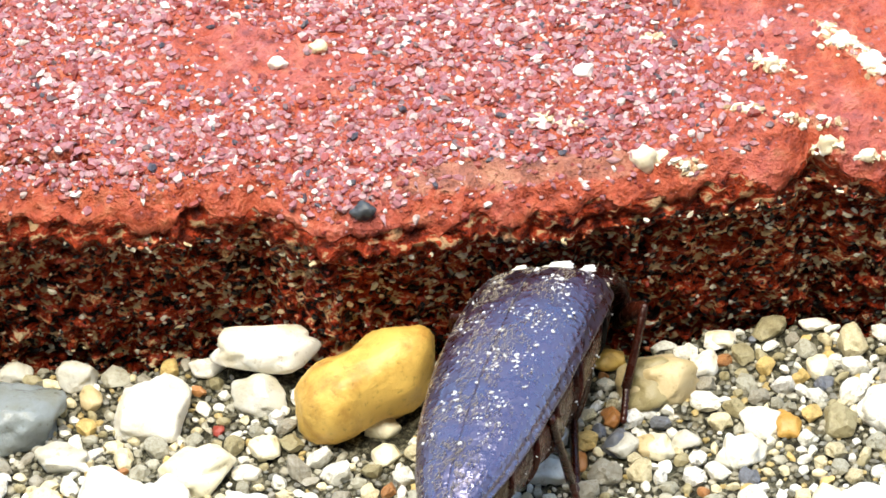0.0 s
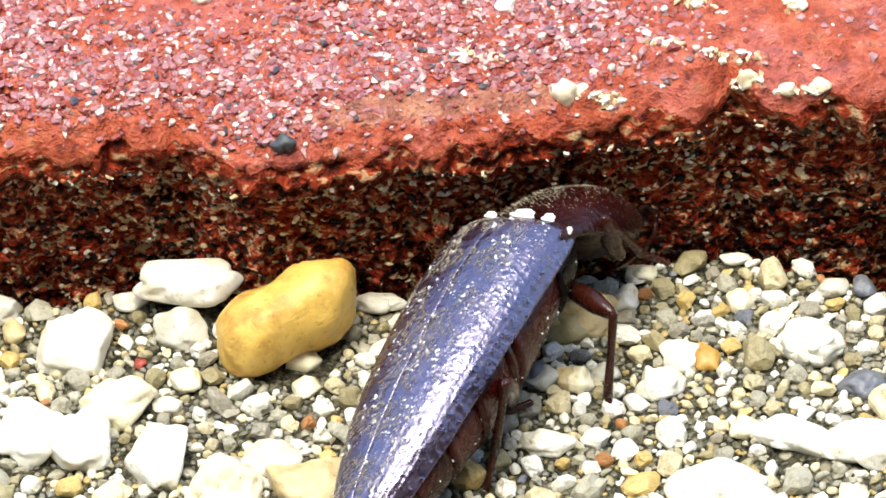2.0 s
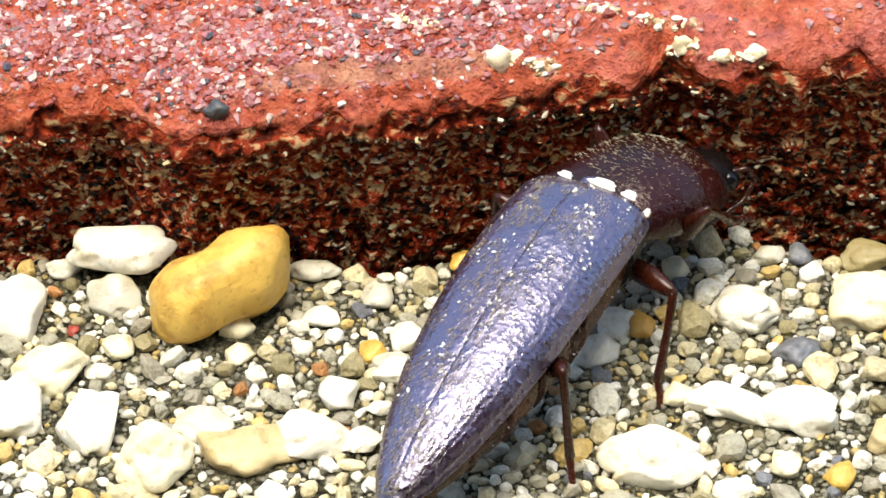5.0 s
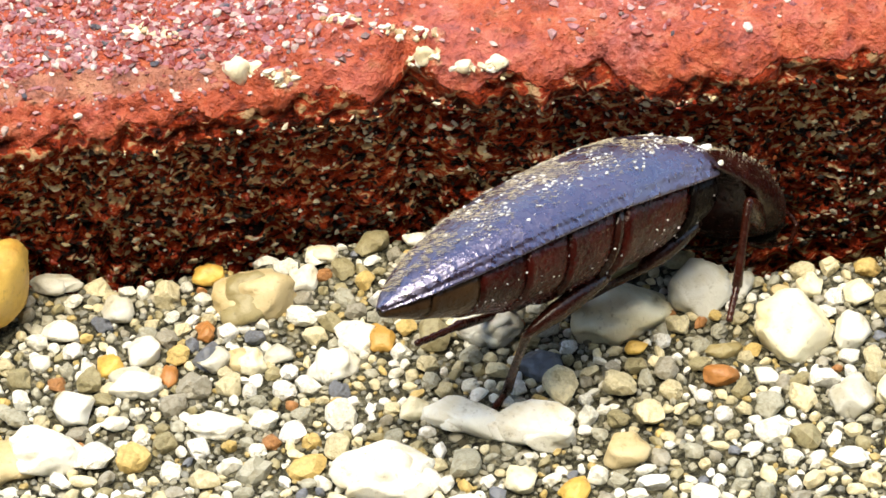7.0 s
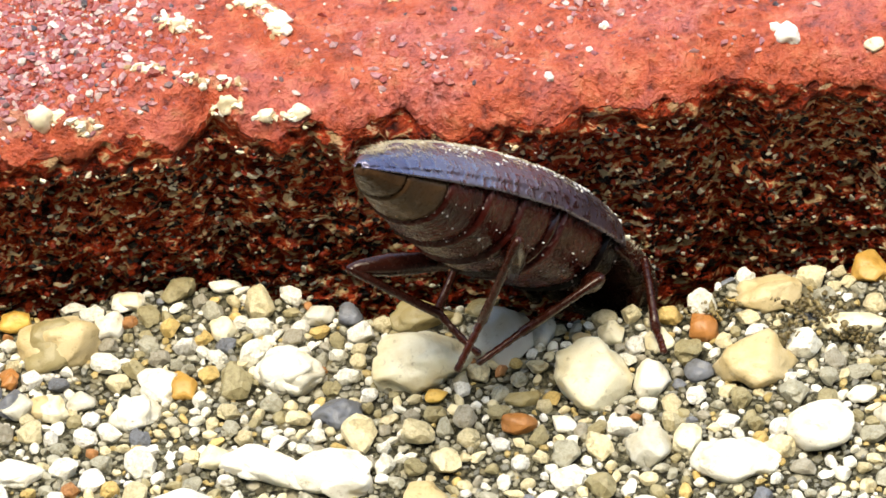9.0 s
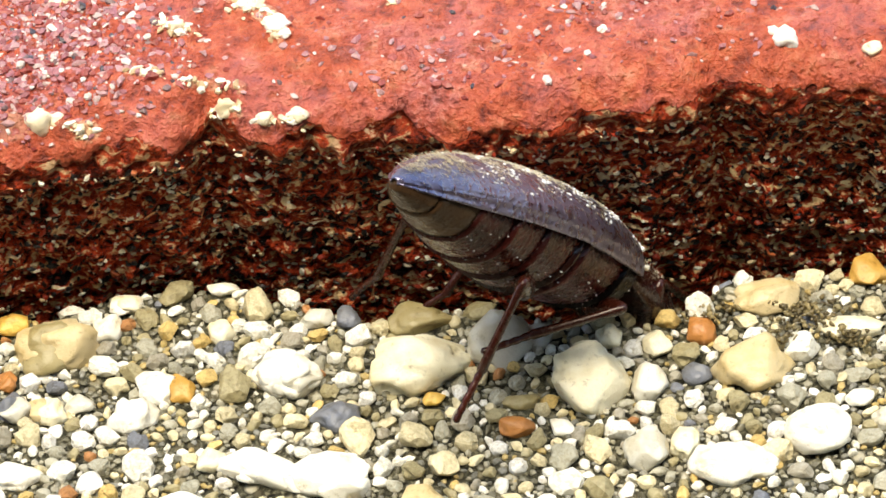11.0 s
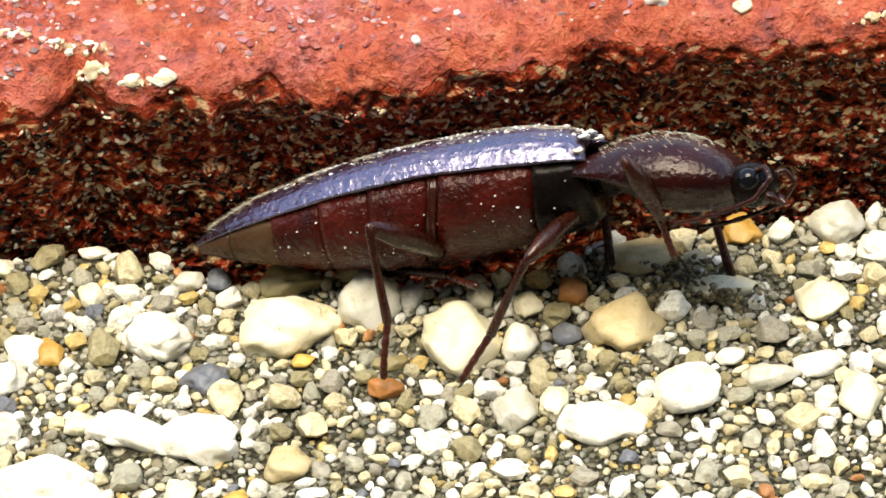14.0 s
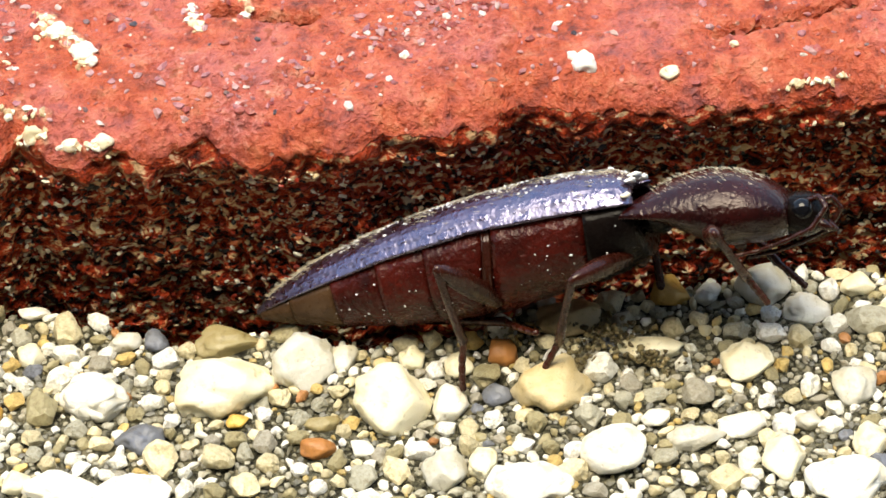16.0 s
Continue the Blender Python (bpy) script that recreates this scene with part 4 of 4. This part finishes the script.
def body_hair():
    rng = random.Random(8)
    spots = []
    for _ in range(620):
        x = rng.uniform(0.2, 4.3)
        a = rng.uniform(0.0, math.pi) if rng.random() < 0.4 else rng.gauss(1.5, 0.35)
        w = float(np.interp(x, [0, 1.2, 2.4, 3.4, 4.5], [2.05, 2.15, 2.1, 1.85, 1.2]))
        u = float(np.interp(x, [0, 0.8, 1.8, 2.8, 3.6, 4.5], [0.62, 1.0, 1.25, 1.2, 0.92, 0.25]))
        c = math.cos(a)
        spots.append(((x, w * math.copysign(abs(c) ** 0.85, c), -0.25 + (u + 0.25) * math.sin(a) ** 0.9), (-0.8, 0.5 * c, 0.45)))
    hairs("pronotum_hair", prothorax, spots, M_HAIR, 0.17, 6)
    spots = []
    for _ in range(4200):
        x = -0.15 - 12.6 * rng.random() ** 1.2
        s = min(abs(rng.gauss(0.0, 0.3)), 0.97)
        if noise.noise(Vector((x * 1.1, s * 5, 8))) < -0.12 + 0.25 * s:
            continue
        a, sign = s * math.pi / 2, rng.choice((1, -1))
        w, zt, ze = half_width(x), top_line(x), edge_line(x)
        spots.append(((x, sign * w * math.sin(a) ** 0.92, ze + (zt - ze) * math.cos(a) ** 0.85), (-1.0, 0.35 * sign * s + rng.gauss(0, 0.15), 0.28)))
    hairs("back_hair", beetle, spots, M_HAIR, 0.24, 9)


body_hair()
for spec in ((-0.10, -2.05, -0.34, 0.17, 0.13), (0.05, -0.55, 0.32, 0.2, 0.5), (0.05, -1.45, 0.12, 0.18, 0.28), (0.0, 0.75, 0.32, 0.15, 0.26)):
    ellipsoid("dust_speck", spec[:3], (spec[3], spec[4], 0.09), M_WHITE_CRUMB, beetle, "white speck of dust", 3, 0.6)


def back_dust():
    """Pale dust and scales along the back, thicker towards the front."""
    rng = random.Random(17)
    spots = []
    for _ in range(1000):
        x = -0.25 - 10.0 * rng.random() ** 1.4
        s = abs(rng.gauss(0.2, 0.15)) if rng.random() < 0.8 else rng.uniform(0, 0.6)
        if noise.noise(Vector((x * 0.9, s * 4, 3))) < 0.0:
            continue
        a = min(s, 0.9) * math.pi / 2
        sign = -1 if rng.random() < 0.7 else 1
        w, zt, ze = half_width(x), top_line(x), edge_line(x)
        spots.append((x, sign * w * math.sin(a) ** 0.92, ze + (zt - ze) * math.cos(a) ** 0.85, rng.choice((0.012, 0.015, 0.02, 0.025, 0.035, 0.05, 0.07))))
    for _ in range(70):      # a few grains on the right flank
        x, a = rng.uniform(-11, -0.6), rng.uniform(0.15, 1.2)
        w, ze, zb = half_width(x) * 0.97, edge_line(x), belly_line(x)
        spots.append((x - belly_lean(x) * math.sin(a), -w * math.cos(a), ze + (zb - ze) * math.sin(a) ** 0.75, rng.choice((0.015, 0.02, 0.03, 0.045))))
    scatter("back_dust", beetle, M_PALE_DUST, spots, "pale dust along the back", 1, 8, 19, 0.7, 0.2, 1.8, False, False)


back_dust()

LEGS = {}
for leg_name, lf, lt, ls in (("front", 2.1, 2.6, 1.3), ("middle", 2.4, 2.9, 1.9), ("hind", 3.1, 3.1, 1.9)):
    for side_sign in (1, -1):
        LEGS[leg_name, side_sign] = (*build_leg(leg_name + "_leg", lf, lt, ls, beetle), lf, lt)

# ---- what moves ----
# seconds, place of the wing cases' front in mm, turn about x, y, z
BEETLE = [
    (0.0, 3.16, -1.14, 3.90, -13.3, 6.2, 73.0),
    (0.4, 3.81, -0.98, 3.90, -3.5, 12.2, 67.8),
    (0.5, 3.93, -1.05, 3.90, -3.1, 12.0, 67.4),
    (0.8, 3.83, -1.13, 3.90, -8.3, 11.4, 68.9),
    (1.0, 3.68, -1.12, 3.90, -10.6, 10.4, 69.2),
    (1.2, 3.32, -1.94, 4.42, -9.6, -11.1, 67.4),
    (1.5, 3.05, -4.22, 4.70, -10.2, -14.2, 68.6),
    (2.0, 4.65, -2.57, 4.50, -24.2, -14.8, 61.7),
    (2.5, 4.91, -1.83, 4.50, -29.8, 0.5, 60.5),
    (3.0, 4.25, -3.73, 4.80, -17.8, -10.9, 62.8),
    (3.2, 4.89, -4.21, 4.80, -13.6, -8.8, 59.5),
    (5.3, 11.18, -3.32, 5.10, -3.6, -10.9, 57.1),
    (5.5, 13.03, -2.69, 5.10, -2.4, -10.2, 47.5),
    (6.0, 15.75, -2.36, 4.80, -10.1, -3.4, 39.0),
    (6.5, 18.33, -1.81, 4.60, -18.9, 9.5, 42.5),
    (7.0, 19.82, -1.43, 4.20, -24.3, 11.4, 44.5),
    (7.3, 21.38, -1.70, 3.80, -22.7, 17.4, 47.0),
    (7.5, 21.11, -1.15, 3.60, -21.8, 17.6, 50.9),
    (7.7, 21.64, -0.95, 3.40, -24.3, 15.6, 43.9),
    (8.0, 22.28, -0.66, 3.10, -24.9, 24.2, 42.1),
    (8.2, 22.36, -0.50, 2.90, -22.8, 31.7, 45.3),
    (8.5, 22.78, -0.78, 2.60, -20.5, 38.5, 48.1),
    (10.8, 23.32, -0.77, 2.40, -0.0, 46.2, 48.8),
    (11.0, 23.81, -1.32, 2.40, -1.0, 44.3, 49.8),
    (11.2, 23.52, -1.59, 2.50, -4.1, 34.0, 48.9),
    (11.5, 24.30, -0.98, 2.40, -6.8, 22.7, 41.5),
    (12.0, 24.76, -1.59, 3.40, -30.2, 23.4, 36.4),
    (12.5, 25.44, -1.60, 3.60, -33.2, 22.7, 36.8),
    (12.8, 25.75, -1.52, 3.90, -41.3, 20.4, 34.4),
    (13.0, 25.73, -2.21, 4.10, -47.8, 20.4, 31.3),
    (13.2, 26.53, -2.30, 4.55, -48.6, 1.6, 13.1),
    (13.5, 27.34, -2.39, 5.00, -49.5, -17.1, -5.0),
    (14.0, 27.84, -2.43, 5.00, -48.3, -16.6, -5.1),
    (14.5, 27.59, -2.46, 5.00, -47.4, -16.4, -5.8),
    (15.0, 28.28, -2.19, 5.00, -43.2, -19.6, -2.6),
    (15.5, 29.63, -1.60, 5.00, -42.3, -19.7, -0.4),
    (15.6, 29.99, -1.72, 5.00, -42.6, -19.8, -0.7),
    (16.0, 31.57, -1.66, 5.00, -45.5, -20.0, -2.2),
]
# seconds, bend down, turn to its left
BEND = [
    (0.0, 40, 17),
    (0.5, 35, 16),
    (1.0, 36, 23),
    (1.2, 18, -13),
    (1.5, 28, -19),
    (1.6, 27, -18),
    (2.0, 46, 9),
    (2.5, 37, 14),
    (2.8, 44, 11),
    (3.0, 30, -14),
    (3.2, 28, -17),
    (5.3, 28, -24),
    (5.5, 32, -25),
    (6.0, 26, -25),
    (6.5, 38, 3),
    (7.0, 37, 14),
    (7.3, 31, 14),
    (7.5, 26, 14),
    (8.0, 28, 19),
    (8.5, 15, 12),
    (10.8, 22, -2),
    (11.0, 20, -5),
    (11.2, 23, -3),
    (11.5, 21, 1),
    (12.0, 17, -10),
    (12.5, 24, 5),
    (12.8, 17, -14),
    (13.0, 16, -26),
    (13.2, 16, -19),
    (13.5, 18, -9),
    (14.0, 16, -9),
    (14.5, 15, -4),
    (15.0, 16, -7),
    (15.5, 18, -8),
    (16.0, 16, -2),
]
# legs, in mm in the beetle's space: seconds, knee, ankle
RIGHT_HIND = [
    (0.0, -7.51, -2.02, -0.18, -6.60, -1.70, -3.13),
    (0.5, -8.09, 0.00, -1.59, -7.43, -0.08, -4.62),
    (1.0, -7.94, 0.39, -1.87, -7.02, 0.75, -4.81),
    (1.5, -6.53, -2.40, 0.38, -6.65, -1.82, -2.66),
    (2.0, -6.33, -3.03, 0.08, -7.13, -1.35, -2.40),
    (2.5, -7.33, -2.89, -0.58, -7.94, -1.10, -3.04),
    (3.0, -5.93, -2.65, 0.47, -6.48, -1.29, -2.27),
    (5.5, -6.93, -2.71, -0.04, -8.08, -3.24, -2.87),
    (6.0, -7.19, -2.73, -0.28, -7.70, -3.08, -3.32),
    (6.5, -8.38, -1.50, -2.15, -7.83, -0.44, -5.01),
    (7.0, -8.27, -0.58, -2.83, -7.66, 1.50, -5.04),
    (7.5, -8.30, -1.96, -2.23, -6.19, -1.39, -4.43),
    (8.0, -8.32, -1.87, -2.46, -6.02, -1.17, -4.42),
    (8.5, -7.88, -2.66, -1.29, -6.59, -1.11, -3.65),
    (11.0, -8.09, -2.47, -1.73, -7.33, -1.88, -4.68),
    (11.5, -8.10, -2.46, -1.82, -6.57, -2.31, -4.51),
    (12.0, -8.34, -1.76, -2.41, -6.29, -0.39, -4.28),
    (12.5, -8.25, -2.00, -1.70, -6.46, -0.86, -3.96),
    (13.0, -7.96, -2.25, -0.99, -7.20, -0.05, -3.04),
    (13.5, -6.94, -3.83, -2.10, -7.44, -2.01, -4.56),
    (14.0, -6.56, -3.92, -1.41, -6.92, -2.60, -4.19),
    (14.5, -6.63, -3.86, -1.33, -6.79, -1.99, -3.80),
    (15.0, -6.91, -3.72, -1.37, -7.25, -1.43, -3.43),
    (15.5, -7.18, -3.58, -1.54, -8.46, -2.23, -4.02),
    (16.0, -6.13, -3.89, -0.91, -6.53, -1.77, -3.13),
]
RIGHT_MIDDLE = [
    (0.0, -2.43, -0.58, -3.91, -5.18, -1.16, -4.65),
    (0.5, -3.27, -1.24, -2.54, -4.75, -2.35, -4.77),
    (1.0, -3.03, -0.85, -3.22, -5.71, -1.94, -3.40),
    (1.5, -0.82, -3.31, -1.10, -0.97, -3.23, -4.00),
    (2.0, -1.79, -3.37, -2.40, -3.19, -2.36, -4.73),
    (2.5, -1.97, -2.98, -3.27, -2.80, -1.59, -5.68),
    (3.0, -0.94, -3.55, -2.03, -1.72, -2.52, -4.62),
    (5.5, -1.74, -3.39, -1.94, -3.70, -3.52, -4.07),
    (6.0, -2.27, -2.99, -1.44, -3.04, -3.09, -4.24),
    (6.5, -3.09, -1.98, -1.61, -2.97, 0.42, -3.23),
    (7.0, -3.17, -0.67, -2.76, -3.80, 1.97, -3.80),
    (7.5, -2.62, -2.78, -2.53, -2.33, -0.29, -3.98),
    (8.0, -2.42, -2.98, -1.85, -2.63, -0.80, -3.75),
    (8.5, -2.70, -2.72, -1.91, -3.45, -0.81, -3.96),
    (11.0, -2.35, -2.99, -1.62, -3.53, -1.04, -3.41),
    (11.5, -2.71, -2.66, -1.71, -2.61, -0.59, -3.73),
    (12.0, -2.00, -3.21, -2.70, -2.90, -1.38, -4.76),
    (12.5, -2.81, -2.39, -2.92, -2.19, 0.09, -4.30),
    (13.0, -2.70, -2.12, -3.41, -2.77, 0.49, -4.66),
    (13.5, -2.11, -2.66, -3.57, -3.90, -1.36, -5.44),
    (14.0, -2.24, -2.74, -3.36, -4.11, -1.43, -5.14),
    (14.5, -2.26, -2.63, -3.46, -3.93, -0.88, -5.05),
    (15.0, 0.49, -3.11, -2.24, -0.83, -1.83, -4.49),
    (15.5, -0.77, -3.52, -2.51, -2.30, -1.66, -4.13),
    (16.0, -2.29, -3.08, -2.47, -3.72, -1.08, -4.00),
]
RIGHT_FRONT = [
    (0.0, 0.75, -2.64, -1.96, -0.90, -1.97, -3.86),
    (0.5, 1.29, -2.35, -1.41, -0.18, -1.97, -3.52),
    (1.0, 1.11, -2.36, -1.72, -0.40, -1.61, -3.70),
    (1.5, 1.49, -3.38, -1.32, 1.49, -2.80, -3.86),
    (2.0, 1.15, -2.24, -1.31, 1.71, -1.86, -3.82),
    (2.5, 0.99, -2.46, -1.54, 2.06, -1.39, -3.65),
    (3.0, 1.00, -2.63, -0.98, 2.01, -1.98, -3.28),
    (5.5, 1.31, -3.41, -1.44, 2.75, -3.27, -3.60),
    (6.0, 0.48, -2.78, -0.89, 1.72, -2.48, -3.16),
    (6.5, 0.49, -2.17, -1.37, -0.35, -2.76, -3.76),
    (7.0, 0.49, -2.35, -1.84, -0.69, -2.22, -4.16),
    (7.5, 1.19, -2.90, -2.14, 2.59, -2.45, -4.29),
    (8.0, 1.29, -2.51, -1.69, 2.87, -1.66, -3.57),
    (8.5, 1.38, -2.01, -0.91, 0.01, -3.31, -2.69),
    (11.0, 1.33, -2.04, -0.66, 3.90, -1.84, -1.00),
    (11.5, 1.42, -2.46, -0.87, 3.53, -1.79, -2.24),
    (12.0, 0.59, -2.62, -1.00, 2.76, -1.85, -2.21),
    (12.5, 0.35, -2.34, -1.88, 2.12, -1.15, -3.36),
    (13.0, 0.87, -4.30, -1.97, 3.19, -3.51, -2.85),
    (13.5, 1.92, -3.70, -1.46, 2.42, -1.91, -3.29),
    (14.0, 1.59, -3.52, -1.21, 1.91, -1.66, -2.99),
    (14.5, 1.81, -3.52, -1.38, 2.05, -1.43, -2.90),
    (15.0, 1.75, -3.58, -1.36, 1.28, -1.40, -2.69),
    (15.5, 1.31, -3.87, -2.09, 0.89, -1.46, -2.97),
    (16.0, 2.62, -3.75, -2.49, 2.74, -1.57, -3.91),
]
LEFT_HIND = [
    (7.0, -4.71, 3.82, -3.74, -7.63, 3.06, -3.04),
    (8.0, -5.41, 4.21, -2.95, -5.85, 2.45, -5.46),
    (8.5, -4.88, 4.21, -1.59, -3.75, 2.31, -3.76),
    (11.0, -4.52, 4.06, -1.30, -3.07, 5.08, -3.85),
    (12.0, -4.91, 4.27, -2.42, -4.48, 7.24, -3.19),
    (12.5, -5.49, 4.28, -2.46, -5.06, 7.31, -2.95),
]
LEFT_MIDDLE = [
    (0.5, -1.14, 3.33, -1.18, -0.26, 4.89, -3.46),
    (1.0, -0.95, 3.37, -1.24, 0.46, 5.11, -3.08),
    (1.5, -0.07, 2.83, -0.65, -0.10, 4.92, -2.66),
]
HIPS = {"middle": (-0.9, 1.15, -2.15), "hind": (-5.3, 1.2, -2.2)}
LEG_ROWS = {("hind", -1): RIGHT_HIND, ("middle", -1): RIGHT_MIDDLE, ("front", -1): RIGHT_FRONT}
LEFT_ROWS = {"hind": {r[0]: r[1:] for r in LEFT_HIND}, "middle": {r[0]: r[1:] for r in LEFT_MIDDLE}, "front": {}}


def row_at(rows, t):
    ts = [r[0] for r in rows]
    return [float(np.interp(t, ts, [r[k] for r in rows])) for k in range(1, len(rows[0]))]


def beetle_pose(t):
    x, y, z, rx, ry, rz = row_at(BEETLE, t)
    return pose(x * MM, y * MM, z * MM, rx, ry, rz)


def bend_pose(t):
    down, left = row_at(BEND, t)
    return pose(0.25 * MM, 0, -0.85 * MM, 0, down, left)


def knee_for(hip, foot, pole, lf, lt):
    """Where the knee of a two-joint leg lies when its ankle reaches for a place."""
    d = foot - hip
    r = min(max(d.length, abs(lf - lt) + 0.3), lf + lt - 0.05)
    d = d.normalized()
    up = (pole - d * pole.dot(d)).normalized()
    a = math.acos(min(1, max(-1, (lf * lf + r * r - lt * lt) / (2 * lf * r))))
    return hip + (d * math.cos(a) + up * math.sin(a)) * lf, hip + d * r


def leg_pose(hip, knee, ankle):
    """The thigh's pose and the knee's angle."""
    x = (knee - hip).normalized()
    s = (ankle - knee).normalized()
    side = x.cross(s).normalized()
    m = Matrix((x, side, x.cross(side))).transposed().to_4x4()
    m.translation = hip * MM
    return m, math.degrees(x.angle(s))


def leg_rows(leg, sign, lf, lt):
    thigh, shin = [], []
    times = sorted({r[0] for r in BEETLE} | {r[0] for r in BEND} | {4.0, 4.7, 9.4, 10.1})
    for t in times:
        m = beetle_pose(t)
        if leg == "front":
            hip = (bend_pose(t) @ Vector((2.3 * MM, sign * 1.65 * MM, -1.1 * MM))) / MM
        else:
            hx, hy, hz = HIPS[leg]
            hip = Vector((hx, sign * hy, hz))
        row = row_at(LEG_ROWS[leg, sign], t) if sign < 0 else LEFT_ROWS[leg].get(t)
        if row:
            knee, ankle = Vector(row[:3]), Vector(row[3:])
        else:
            reach = {"front": (3.0, 2.6, -3.4), "middle": (-1.2, 3.6, -3.6), "hind": (-7.6, 0.7, -2.75)}[leg]
            foot = (m @ (Vector(reach) * MM)) / MM
            foot.y = min(foot.y, 0.0)
            foot.z = 0.3 if foot.y < -2.5 else min(max(foot.z, -1.0), 2.0)
            local = (m.inverted() @ (foot * MM)) / MM
            if leg == "hind":      # drawn in under the belly
                local = Vector((-5.6, 0.3, -2.75))
            pole = {"front": bend_pose(t).to_3x3() @ Vector((-0.5, 1.4, 0.9)), "middle": Vector((0.1, 1.1, 0.8)), "hind": Vector((-1.0, 0.1, 0.15))}[leg]
            knee, ankle = knee_for(hip, local, pole, lf, lt)
        q, angle = leg_pose(hip, knee, ankle)
        thigh.append((t, q))
        shin.append((t, pose(lf * MM, 0, 0, 0, angle, 0)))
    return thigh, shin


def motions():
    walk(beetle, [(r[0], beetle_pose(r[0])) for r in BEETLE])
    walk(prothorax, [(r[0], bend_pose(r[0])) for r in BEND])
    for (leg, sign), (thigh, shin, lf, lt) in LEGS.items():
        a, b = leg_rows(leg, sign, lf, lt)
        walk(thigh, a)
        walk(shin, b)


motions()
